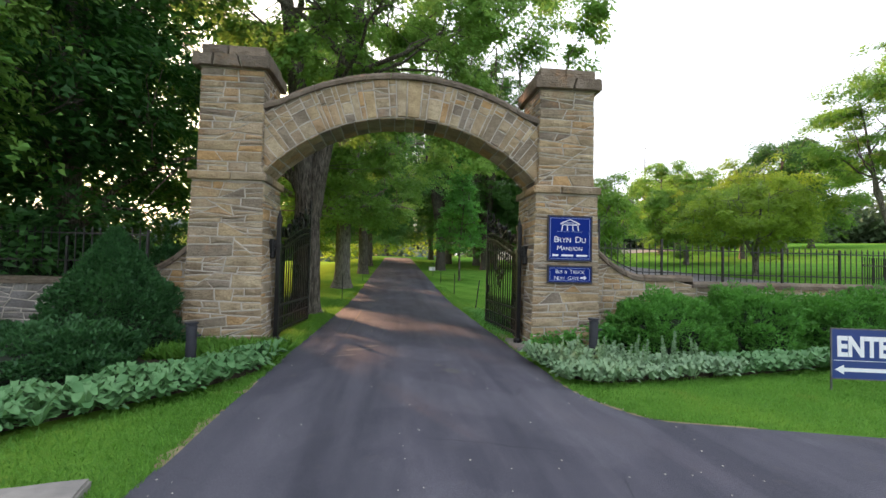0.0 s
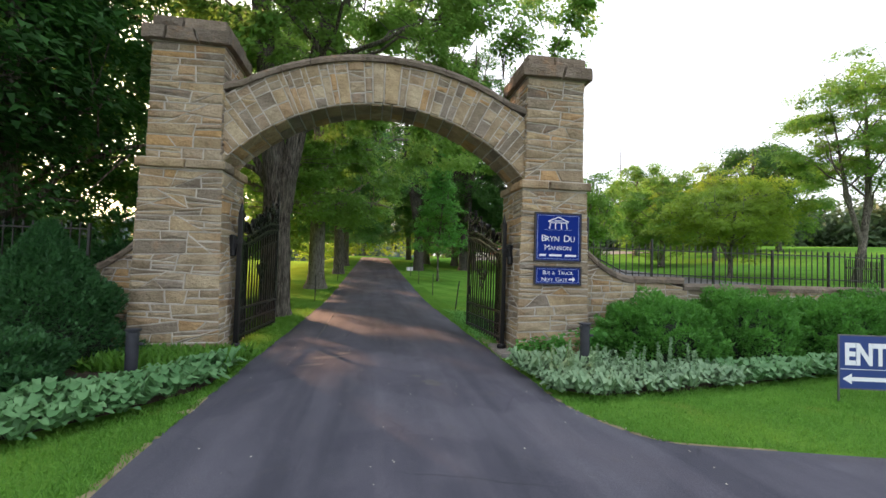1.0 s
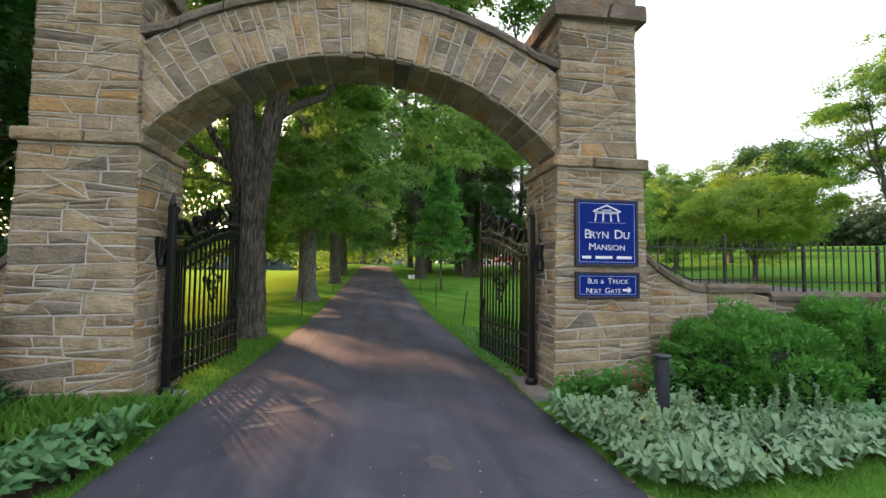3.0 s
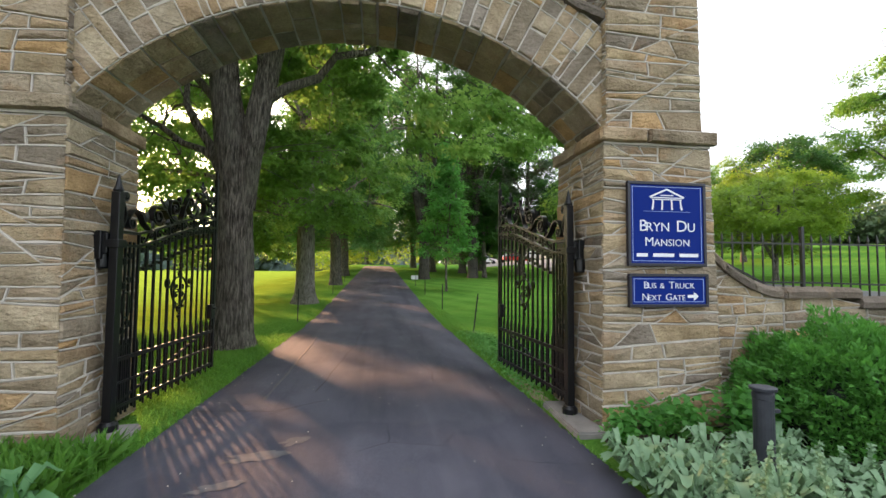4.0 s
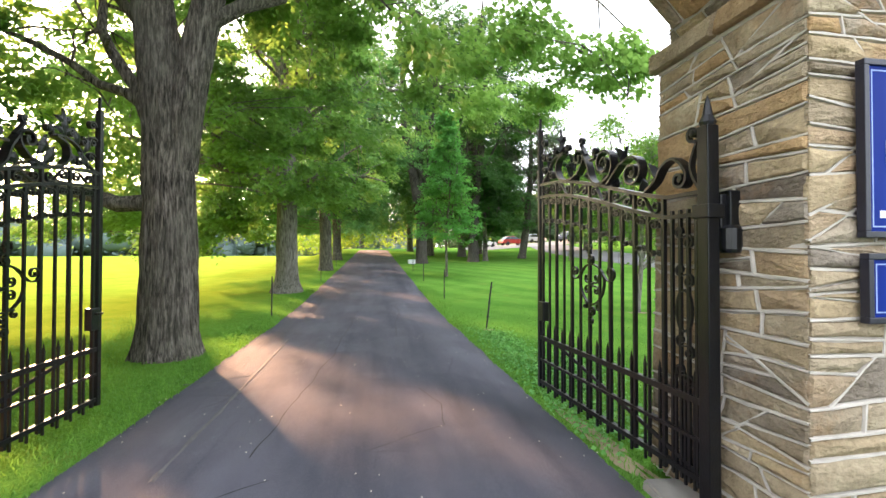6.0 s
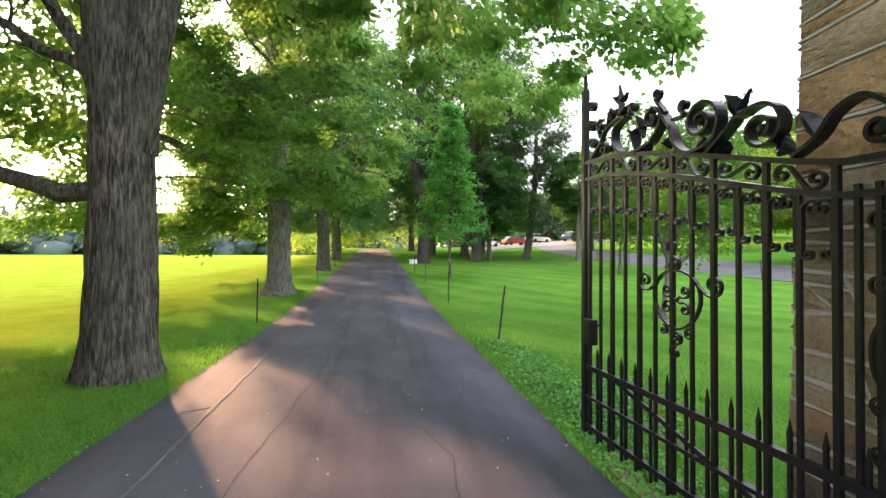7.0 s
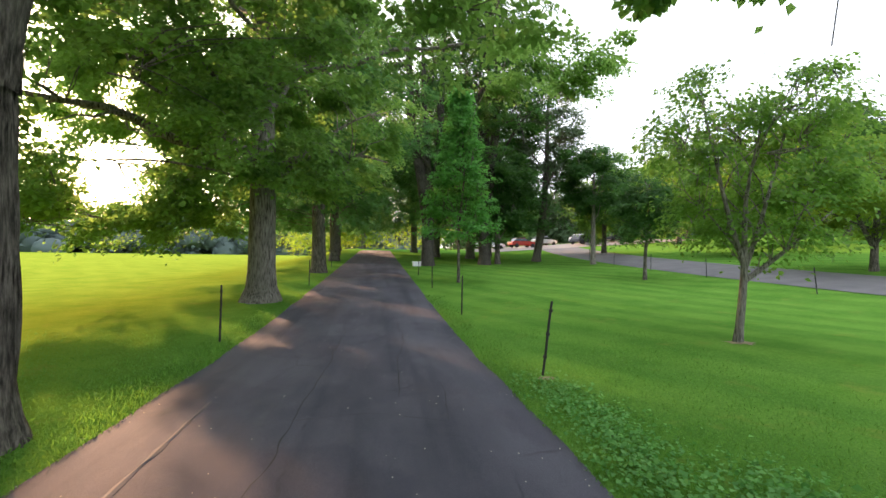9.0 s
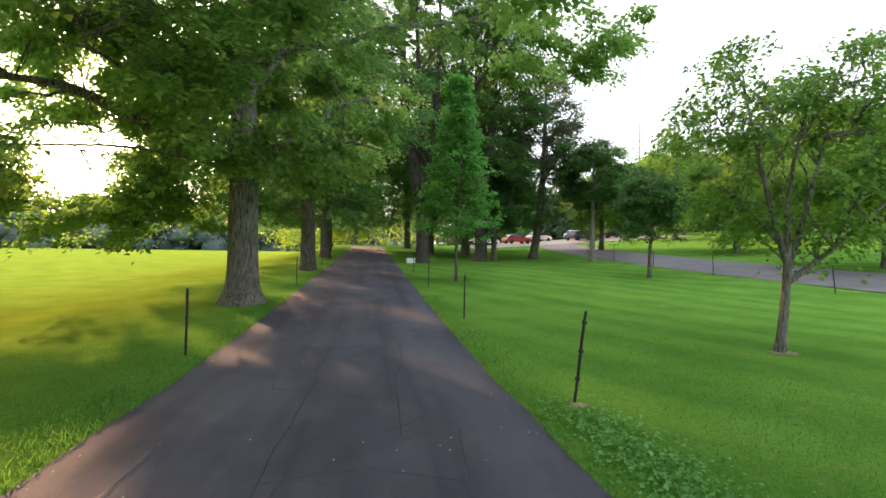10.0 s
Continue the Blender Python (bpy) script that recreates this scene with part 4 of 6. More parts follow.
        for i in range(len(rows) - 1):
            f += [(4 * i + k, 4 * i + (k + 1) % 4, 4 * i + 4 + (k + 1) % 4, 4 * i + 4 + k) for k in range(4)]
        shape("iron_leaf", v, f + [(3, 2, 1, 0), tuple(range(len(v) - 4, len(v)))], IRON, ob)

    iron_leaf(0.88, 0.13, 0.73, 0.34, 0.06)
    iron_leaf(0.94, 0.03, 0.83, 0.05, 0.09)
    iron_leaf(1.33, 0.06, 1.22, 0.09, 0.09)
    iron_leaf(1.62, 0.15, 1.46, 0.19, 0.08)
    iron_leaf(1.76, 0.24, 1.75, 0.5, 0.07)
    for up in (0.29, 0.38):
        iron_leaf(1.75, up, 1.66, up + 0.05, 0.06)
        iron_leaf(1.75, up, 1.84, up + 0.05, 0.06)
    iron_leaf(2.05, 0.02, 1.93, 0.16, 0.08)
    for s0, up0, s1, up1, wide in ((1.55, 0.03, 1.66, 0.17, 0.1), (1.5, 0.1, 1.58, 0.26, 0.09), (1.42, 0.04, 1.52, 0.02, 0.09), (1.08, 0.02, 1.0, 0.1, 0.1), (0.6, 0.02, 0.55, 0.12, 0.1), (0.78, 0.2, 0.88, 0.32, 0.09), (0.42, 0.1, 0.5, 0.22, 0.08), (1.88, 0.04, 1.8, 0.14, 0.09), (1.92, 0.2, 1.86, 0.36, 0.08), (2.0, 0.16, 2.06, 0.3, 0.07)):
        iron_leaf(s0, up0, s1, up1, wide)
    # lock
    lock = part("lock_box", box((LEAF_LEN - 0.12, -0.035, 0.86), (LEAF_LEN - 0.02, 0.035, 1.06), 0.008), IRON, ob)
    part("handle", box((LEAF_LEN - 0.1, -0.075, 1.0), (LEAF_LEN - 0.03, -0.035, 1.02), 0.004), IRON, lock)
    return ob


east_leaf = gate_leaf()
east_leaf.matrix_basis = pose(2.29, 0, 0, 0, 0, 94.5)
copy_thing(east_leaf, pose(-2.29, 0.02, 0, 0, 0, 86.5))


def pintle(side, post):
    ob = new("hinge")
    ob.parent = post
    ob["label"] = "heavy black iron gate hinge"
    ob.matrix_basis = pose(side * 2.36 - side * 3.07, -0.12, 1.7, 0, 0, 0 if side > 0 else 180)
    part("arm", box((-0.02, -0.035, 0.0), (0.16, 0.035, 0.2), 0.01), IRON, ob)
    part("knuckle", lathe([(0.05, -0.14), (0.06, -0.12), (0.06, 0.0), (0.04, 0.02)], 14), IRON, ob).location = (0.05, -0.03, 0)
    part("plate", box((0.02, -0.06, -0.05), (0.1, 0.06, 0.22), 0.01), IRON, ob)
    return ob


pintle(1, east_pillar)
pintle(-1, west_pillar)


# ---- signs ----
def lettering(name, text, size, material, parent, x, z, y, stretch=1.0, slant=0.0, depth=0.002, label="", bold=-0.0006):
    cu = bpy.data.curves.new(name, "FONT")
    cu.body, cu.size, cu.align_x, cu.extrude, cu.shear, cu.resolution_u, cu.offset = text, size, "CENTER", depth, slant, 3, bold
    tmp = new(name + "_curve", cu)
    bpy.context.view_layer.update()
    me = bpy.data.meshes.new_from_object(tmp)
    bpy.data.objects.remove(tmp)
    ob = put(new(name, me), material, parent, label)
    ob.matrix_basis = Matrix.Translation((x, y, z)) @ pose(0, 0, 0, 90, 0, 0) @ Matrix.Diagonal((stretch, 1, 1, 1))
    return ob


def small_caps(pairs, big, parent, x, z, y, stretch=1.05):
    """A line in capitals and small capitals: (text, True for the large ones)."""
    total, made = 0.0, []
    for text, large in pairs:
        ob = lettering("lettering", text, big if large else big * 0.78, WHITE, parent, 0, z, y, stretch)
        w = max(v.co.x for v in ob.data.vertices) - min(v.co.x for v in ob.data.vertices) if ob.data.vertices else 0
        w = w * stretch
        made.append((ob, total + w / 2))
        total += w + big * (0.09 if not text.endswith(" ") else 0.42)
    for ob, mid in made:
        ob.location.x = x + mid - total / 2 + big * 0.045


def signboard(x0, x1, z0, z1, y, label):
    ob = thing("signboard", label, "sign", ((x0 + x1) / 2, y, (z0 + z1) / 2), 0, "signs on the pillar")
    w, h = (x1 - x0) / 2, (z1 - z0) / 2
    part("panel", box((-w + 0.02, -0.012, -h + 0.02), (w - 0.02, 0.012, h - 0.02)), BLUE, ob)
    for lo, hi in (((-w, -0.024, -h), (w, 0.02, -h + 0.03)), ((-w, -0.024, h - 0.03), (w, 0.02, h)), ((-w, -0.024, -h + 0.03), (-w + 0.03, 0.02, h - 0.03)), ((w - 0.03, -0.024, -h + 0.03), (w, 0.02, h - 0.03))):
        part("sign_frame", box(lo, hi, 0.004), SIGN_FRAME, ob)
    for lo, hi in (((-w + 0.05, -0.0145, -h + 0.05), (w - 0.05, -0.011, -h + 0.056)), ((-w + 0.05, -0.0145, h - 0.056), (w - 0.05, -0.011, h - 0.05)), ((-w + 0.05, -0.0145, -h + 0.056), (-w + 0.056, -0.011, h - 0.056)), ((w - 0.056, -0.0145, -h + 0.056), (w - 0.05, -0.011, h - 0.056))):
        part("border_line", box(lo, hi), PALE_LINE, ob)
    return ob


board = signboard(2.68, 3.545, 1.63, 2.49, -0.515, "blue framed sign with white lettering and portico emblem")
for run in ([(-0.19, 0.272), (0.0, 0.355), (0.19, 0.272)], [(-0.19, 0.268), (0.19, 0.268)], [(-0.07, 0.292), (0.07, 0.292)], [(-0.165, 0.25), (0.165, 0.25)]):
    v, f = band(run, 0.0055, 0.018 if len(run) > 2 else 0.009)
    shape("emblem", [(x, y - 0.01375, z) for x, y, z in v], f, WHITE, board)
for x in (-0.15, -0.052, 0.052, 0.15):
    v, f = band([(x, 0.25), (x, 0.225), (x * 1.05, 0.17), (x * 1.1, 0.145)], 0.0055, 0.013, 1.4)
    shape("emblem", [(a, y - 0.01375, z) for a, y, z in v], f, WHITE, board)
part("border_line", box((-0.26, -0.0145, 0.125), (0.26, -0.011, 0.129)), PALE_LINE, board)
small_caps([("B", True), ("RYN ", False), ("D", True), ("U", False)], 0.165, board, 0, -0.075, -0.015)
small_caps([("M", True), ("ANSION", False)], 0.13, board, 0, -0.225, -0.015)
# the address line stays unlettered
for x0, x1 in ((-0.34, -0.22), (-0.16, 0.07), (0.13, 0.34)):
    part("bar", box((x0, -0.0145, -0.335), (x1, -0.011, -0.3)), WHITE, board)
board = signboard(2.68, 3.55, 1.22, 1.555, -0.525, "small blue framed sign with white lettering and an arrow")
small_caps([("B", True), ("US ", False), ("& ", False), ("T", True), ("RUCK", False)], 0.1, board, 0, 0.02, -0.015)
small_caps([("N", True), ("EXT ", False), ("G", True), ("ATE", False)], 0.1, board, -0.06, -0.1, -0.015)
tip = [(0.2, -0.075), (0.27, -0.075), (0.27, -0.105), (0.325, -0.06), (0.27, -0.015), (0.27, -0.045), (0.2, -0.045)]
shape("arrow", [(x, -0.0155, z) for x, z in tip], [(0, 1, 5, 6), (2, 3, 4)], WHITE, board)


def enter_sign():
    ob = thing("lawn_sign", "navy lawn sign with white capitals and arrow on steel legs", "sign", (5.62, -3.2, 0.02), -12)
    part("panel", box((0, -0.006, 0.13), (0.92, 0.006, 0.78)), NAVY, ob)
    for x in (0.0, 0.92):
        part("leg", box((x - 0.009, -0.009, -0.03), (x + 0.009, 0.009, 0.79)), STEEL, ob)
    for z in (0.13, 0.78):
        part("rail", box((0.0, -0.009, z - 0.008), (0.92, 0.009, z + 0.008)), STEEL, ob)
    part("border_line", box((0.02, -0.0085, 0.365), (0.9, -0.0055, 0.372)), WHITE, ob)
    lettering("lettering", "ENTER", 0.36, WHITE, ob, 0.46, 0.43, -0.008, 0.74, bold=0.014)
    tip = [(0.04, 0.25), (0.15, 0.315), (0.15, 0.275), (0.86, 0.275), (0.86, 0.225), (0.15, 0.225), (0.15, 0.185)]
    shape("arrow", [(x, -0.0085, z) for x, z in tip], [(0, 6, 1), (2, 5, 4, 3)], WHITE, ob)


enter_sign()


# ---- bollards ----
def bollard(x, y, tall):
    ob = thing("bollard", "short dark painted steel bollard in the flower bed", "bollard", (x, y, 0), 0, "bollards by the gate")
    part("pipe", lathe([(0.07, -0.05), (0.07, tall - 0.09), (0.074, tall - 0.085), (0.074, tall - 0.05), (0.06, tall - 0.03), (0.09, tall - 0.025), (0.092, tall - 0.005), (0.075, tall)], 20), POST, ob)
    part("hook", box((0.06, -0.015, tall - 0.2), (0.13, 0.015, tall - 0.17), 0.004), POST, ob)


bollard(3.07, -1.66, 0.72)
bollard(-2.97, -1.84, 0.62)


# ---- stakes ----
def stake():
    ob = thing("stake", "thin black fence stake standing in the lawn", "stake", group="stakes along the drives")
    v, f = join([tube([(0, 0, -0.1), (0.004, 0, 0.3), (-0.003, 0.003, 0.7), (0.0, 0, 1.0)], [0.017, 0.018, 0.018, 0.016], 6)])
    shape("rod", v, f, STAKE, ob)
    for z in (0.86, 0.55, 0.25):
        part("clip", box((-0.024, -0.016, z), (0.024, 0.016, z + 0.035), 0.003), STAKE, ob)
    return ob


one = stake()
one.matrix_basis = pose(2.68, 6.74, 0, 0, 7, 0)
for x, y, lean in ((2.66, 12.3, 0), (2.62, 18.3, 2), (2.6, 24, -2), (-2.2, 9.4, -1), (-2.1, 18.8, 1), (-2.2, 28, 0), (16.55, 15.3, -5), (17.0, 21.4, -2), (17.1, 26.2, 1), (17.4, 31.0, 0), (18.0, 36.0, 2)):
    copy_thing(one, pose(x, y, height(x, y) - 0.02, 0, lean, 40 * x))


# ---- trees along the drive ----
rng = random.Random(77)
tree("huge forked maple with deeply ridged bark beside the drive", (-2.77, 5.1, -0.03), 0.375, 15.5, (0.8, 0.2, 11.0, 7.4, 7.4, 6.4), 5.2, 900, 160, 0.13, LEAF, seed=4,
     stems=[[(0, 0, 0), (0.0, 0, 2.0), (-0.06, 0.03, 3.4), (-0.18, 0.06, 4.5), (-0.32, 0.1, 5.5), (-0.62, 0.2, 8.0), (-1.2, 0.3, 11), (-1.4, 0.2, 15)],
            [(0.1, 0.03, 2.9), (0.2, 0.0, 3.8), (0.34, 0.02, 4.7), (0.52, 0.05, 5.6), (0.85, 0.1, 7.4), (1.5, 0.2, 10.5), (2.3, 0.4, 14.5)]],
     limbs=[((-0.2, 0, 2.4), (-4.8, 0.9, 3.7), 0.14, -0.05), ((-0.25, 0, 3.5), (-1.9, 0.6, 7.4), 0.12, -0.06), ((-0.2, 0.1, 3.7), (-4.6, 1.6, 6.0), 0.09, 0.04), ((-0.25, 0.1, 4.9), (-3.6, 0.9, 8.0), 0.1, 0.02), ((0.5, 0, 5.2), (4.6, 0.9, 8.0), 0.12, 0.02), ((0.75, 0.1, 6.6), (5.6, -2.4, 7.8), 0.06, 0.06), ((0.4, 0, 6.0), (2.6, -4.0, 8.0), 0.07, 0.06), ((0.9, 0, 7.4), (7.9, -0.3, 5.2), 0.05, 0.14), ((1.0, 0, 7.8), (4.6, 3.0, 5.6), 0.05, 0.12)],
     extra=[(rng.uniform(-6.5, -1.4), rng.uniform(-0.5, 4.5), rng.uniform(3.6, 6.8)) for _ in range(42)] + [(rng.uniform(-5.4, -1.6), rng.uniform(1.9, 5.2), rng.uniform(4.2, 6.4)) for _ in range(14)] + [(rng.uniform(3.4, 6.4), rng.uniform(-1.0, 3.5), rng.uniform(4.9, 6.4)) for _ in range(26)] + [(rng.uniform(5.2, 7.6), rng.uniform(-1.4, 0.8), rng.uniform(4.6, 5.5)) for _ in range(13)], spread=0.36, limb_count=14, hollow=0.5, bare=6.0, sunny=(0.35, 2.7, 0.4, 6.8), ridged=True)


def shading_boughs(tx, ty):
    """Outer boughs, about the tree's foot, that keep the low sun off the gate and leave its gap to the drive open."""
    made = []
    for lo, hi, far, count in ((-3.4, -0.5, 0.6, 75), (-0.5, 2.4, 0.5, 120), (2.4, 5.6, 6.0, 240)):
        for _ in range(count):
            y, up = rng.uniform(-9.0, far), rng.uniform(3.6, 9.0)
            across = rng.uniform(lo, hi)
            if 0.4 < across < 1.9 and -5.5 < y < -2.7:
                continue
            x = across - y * math.tan(radians(SUN_AZ))
            p = Vector((x, y, 0)) + to_sun * (up / to_sun.z)
            open_side = across > -0.5 and p.x - tx < -1.3 and p.y - ty < -0.3 and up < 6.2
            if math.hypot(p.x - tx, p.y - ty) < 7.2 and not open_side:
                made.append((p.x - tx, p.y - ty, up - 0.2))
    return made


tree("broad maple with drooping low branches beside the drive", (-2.85, 14.75, height(-2.85, 14.75) - 0.05), 0.4, 15.0, (-1.5, 0.3, 8.6, 5.4, 6.0, 6.4), 3.9, 900, 140, 0.13, LEAF, bark=BARK_GREY, seed=9,
     limbs=[((0, 0, 3.6), (-5.6, -2.6, 5.2), 0.2, 0.05), ((0, 0, 3.4), (-5.4, -2.6, 3.0), 0.045, 0.08), ((0, 0, 3.9), (3.6, -1.2, 4.0), 0.1, 0.08), ((0, 0, 3.8), (-1.8, -4.4, 4.8), 0.1, 0.06), ((0.1, 0, 6.2), (9.2, -1.2, 6.9), 0.09, 0.12)],
     extra=[(-3.4 + rng.gauss(0, 1.0), rng.gauss(0.4, 1.0), 2.7 + rng.gauss(0, 0.4)) for _ in range(80)] + [(rng.uniform(-5.4, -1.5), rng.uniform(-2.4, 2.4), rng.uniform(2.4, 3.8)) for _ in range(45)] + [(rng.uniform(1.0, 3.2), rng.uniform(-2.0, 2.4), rng.uniform(3.4, 4.6)) for _ in range(40)] + [(rng.uniform(-6.8, -1.6), rng.uniform(-4.2, -0.2), rng.uniform(1.9, 3.5)) for _ in range(75)] + [(rng.uniform(6.4, 10.0), rng.uniform(-2.6, 0.4), rng.uniform(6.3, 7.5)) for _ in range(34)] + shading_boughs(-2.85, 14.75), spread=0.38, limb_count=14, hollow=0.5, bare=3.2, sunny=(0.35, 2.7, 0.4, 6.8), thin=(-7.5, -1.3, -7.0, -0.3, 3.3, 6.2), flare=0.55)
avenue = tree("tall shade tree with a dark trunk beside the drive", (-2.55, 25.0, height(-2.55, 25) - 0.05), 0.36, 16.0, (0, 0, 8.8, 5.9, 5.9, 7.4), 2.1, 700, 70, 0.215, LEAF_MID, seed=14, extra=[(rng.uniform(-7.5, -2.0), rng.uniform(-4, 4), rng.uniform(2.4, 6.5)) for _ in range(150)], spread=0.46, limb_count=12, hollow=0.35, bare=3.2)
for x, y, turn, s in ((-2.8, 36.0, 12, 1.0), (-3.6, 46, -14, 1.0), (-4.5, 58, 20, 1.05), (9.2, 42.5, 120, 1.1), (5.0, 57, 10, 1.1), (-2.0, 76, 300, 1.1), (12.6, 49, 240, 1.0), (6.2, 45, 130, 1.1)):
    copy_thing(avenue, pose(x, y, height(x, y) - 0.05, 0, 0, turn) @ Matrix.Diagonal((s, s, s, 1)))
tall = tree("tall multi-stemmed tree with a high open crown beside the drive", (3.9, 31.6, height(3.9, 31.6) - 0.05), 0.42, 22.0, (0.6, 0, 13.0, 6.0, 6.0, 9.5), 4.6, 560, 85, 0.2, LEAF_DARK, bark=BARK_DARK, seed=21, extra=[(rng.uniform(3.5, 9.0), rng.uniform(-2.0, 2.0), rng.uniform(11.5, 19.0)) for _ in range(70)],
     stems=[[(0, 0, 0), (0, 0, 3.0), (-0.6, 0, 6.5), (-1.3, 0, 10), (-1.8, 0.3, 21)], [(0, 0, 2.8), (-0.1, 0.1, 7), (-0.8, 0.2, 20)], [(0.1, 0, 2.8), (0.5, 0, 6.5), (0.8, 0, 10), (1.0, 0, 19)], [(0.1, 0, 2.9), (1.2, 0.2, 8), (3.6, -0.4, 12.4), (7.2, -0.6, 16.5)]], spread=0.46, limb_count=18, hollow=0.6, bare=5.5)
copy_thing(tall, pose(8.4, 33.5, height(8.4, 33.5) - 0.05, 0, 0, 110))
tree("young upright tree with fresh green leaves on the lawn", (4.05, 20.4, height(4, 20.4) - 0.05), 0.07, 8.0, (0, 0, 4.6, 2.1, 2.1, 3.9), 1.7, 330, 46, 0.14, LEAF_FRESH, seed=25, cone=True, spread=0.28, limb_count=16, wood_sides=7, bare=1.8)
tree("small vase-shaped lawn tree with a slender leaning trunk", (7.4, 8.78, height(7.4, 8.8) - 0.03), 0.075, 5.0, (0.5, 0.1, 3.6, 2.1, 2.0, 2.4), 1.5, 330, 44, 0.092, LEAF_LAWN, bark=BARK_GREY, seed=31,
     stems=[[(0, 0, 0), (0.1, 0, 0.9), (0.16, 0, 1.7), (0.2, 0.1, 2.8), (0.5, 0, 4.2)], [(0.13, 0, 1.4), (0.55, 0.1, 2.2), (1.3, 0.2, 4.4)], [(0.13, 0, 1.5), (-0.3, -0.1, 2.4), (-0.7, 0, 4.3)], [(0.14, 0, 1.2), (0.9, -0.1, 1.75), (1.9, -0.2, 2.6)]], spread=0.32, limb_count=12, wood_sides=8, hollow=0.3, bare=1.6)
tree("small dark lawn tree with a round crown", (14.2, 22.3, height(14.2, 22.3) - 0.05), 0.1, 5.6, (0, 0, 3.7, 1.7, 1.7, 2.1), 1.9, 200, 55, 0.17, LEAF_DARK, seed=33, spread=0.36, limb_count=9, wood_sides=7, bare=1.6)
tree("round dark tree with a pale straight trunk", (16.6, 32.6, height(16.6, 32.6) - 0.05), 0.2, 9.2, (0, 0, 6.4, 2.4, 2.4, 3.1), 3.1, 330, 60, 0.22, LEAF_DARK, bark=BARK_PALE, seed=35, spread=0.42, limb_count=9, wood_sides=8, bare=3.0)
tree("tall thin-leaved tree with a leaning trunk", (14.3, 38.6, height(14.3, 38.6) - 0.05), 0.36, 17, (0.8, 0, 11, 4.2, 4.2, 7.4), 3.4, 430, 50, 0.26, LEAF_GREY, seed=37,
     stems=[[(0, 0, 0), (0.5, 0, 3), (0.9, 0, 8), (1.0, 0, 16)]], spread=0.6, limb_count=12, wood_sides=9, hollow=0.3, bare=3.4)
tree("dense dark evergreen with foliage near the ground", (9.7, 34.5, height(9.7, 34.5) - 0.05), 0.22, 9, (0, 0, 5.2, 2.6, 2.6, 4.6), 0.9, 380, 60, 0.22, LEAF_DARK, seed=39, spread=0.45, limb_count=9, wood_sides=7, hollow=0.4, bare=1.2)
lawn_tree = tree("wide low-branched tree with yellow-green leaves on the rising lawn", (24.4, 19.4, height(24.4, 19.4) - 0.05), 0.17, 7.2, (0, 0, 4.3, 5.2, 4.8, 2.9), 1.75, 520, 80, 0.17, LEAF_YELLOW, seed=41,
     stems=[[(0, 0, 0), (0, 0, 1.4), (0.3, 0, 3.5), (0.4, 0, 6.5)], [(0, 0, 1.2), (-0.7, 0, 2.2), (-1.8, 0.2, 5)], [(0, 0, 1.25), (0.8, 0.2, 2.2), (2.2, 0, 4.8)]], spread=0.46, limb_count=12, wood_sides=8, hollow=0.35, bare=1.9)
for x, y, turn, s in ((36.5, 35, 220, 1.5), (50, 66, 90, 2.0)):
    copy_thing(lawn_tree, pose(x, y, height(x, y) - 0.05, 0, 0, turn) @ Matrix.Diagonal((s, s, s, 1)))
tree("tall open tree with sparse leaves on the rising lawn", (27.6, 13.8, height(27.6, 13.8) - 0.05), 0.22, 13.6, (0.2, 0, 9.2, 4.6, 4.4, 5.0), 4.0, 420, 100, 0.17, LEAF_LAWN, seed=43, spread=0.46, limb_count=14, wood_sides=9, hollow=0.25, bare=2.6,
     stems=[[(0, 0, 0), (0.5, 0, 2.4), (0.9, 0, 5), (0.7, 0, 12)], [(0.45, 0, 2.2), (-0.6, 0, 5), (-1.6, 0, 10)]])
round_tree = tree("round-crowned green tree beyond the second drive", (27.8, 31.6, height(27.8, 31.6) - 0.05), 0.24, 9.6, (0, 0, 5.3, 4.2, 4.2, 4.9), 1.0, 480, 80, 0.2, LEAF_LAWN, seed=47, spread=0.48, limb_count=12, wood_sides=8, hollow=0.35, bare=2.0)
for x, y, turn, s in ((22.8, 42.5, 140, 1.05), (38, 52, 20, 1.35), (58, 48, 170, 1.5)):
    copy_thing(round_tree, pose(x, y, height(x, y) - 0.05, 0, 0, turn) @ Matrix.Diagonal((s, s, s * 1.1, 1)))
tree("dark round-headed tree beyond the lawn", (47, 41, height(47, 41) - 0.1), 0.4, 15, (0, 0, 10.2, 5.6, 5.6, 4.8), 5.0, 380, 60, 0.36, LEAF_DARK, seed=45, spread=0.8, limb_count=10, wood_sides=8, bare=4.0)
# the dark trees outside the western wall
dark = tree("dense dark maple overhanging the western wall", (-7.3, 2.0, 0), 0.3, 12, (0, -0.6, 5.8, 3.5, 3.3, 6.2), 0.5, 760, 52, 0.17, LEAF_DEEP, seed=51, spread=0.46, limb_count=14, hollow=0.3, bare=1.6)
tree("leafy maple with bright outer branches before the western wall", (-7.7, -1.5, 0), 0.2, 9.5, (0, 0, 6.0, 2.7, 2.4, 3.2), 3.2, 230, 120, 0.125, LEAF, seed=53, spread=0.5, limb_count=12, hollow=0.4, bare=2.6)
for x, y, turn, s in ((-11.2, 3.2, 80, 1.15), (-15.5, 5, 30, 1.2), (-9.6, 5.2, 200, 1.05)):
    copy_thing(dark, pose(x, y, 0, 0, 0, turn) @ Matrix.Diagonal((s, s, s, 1)))


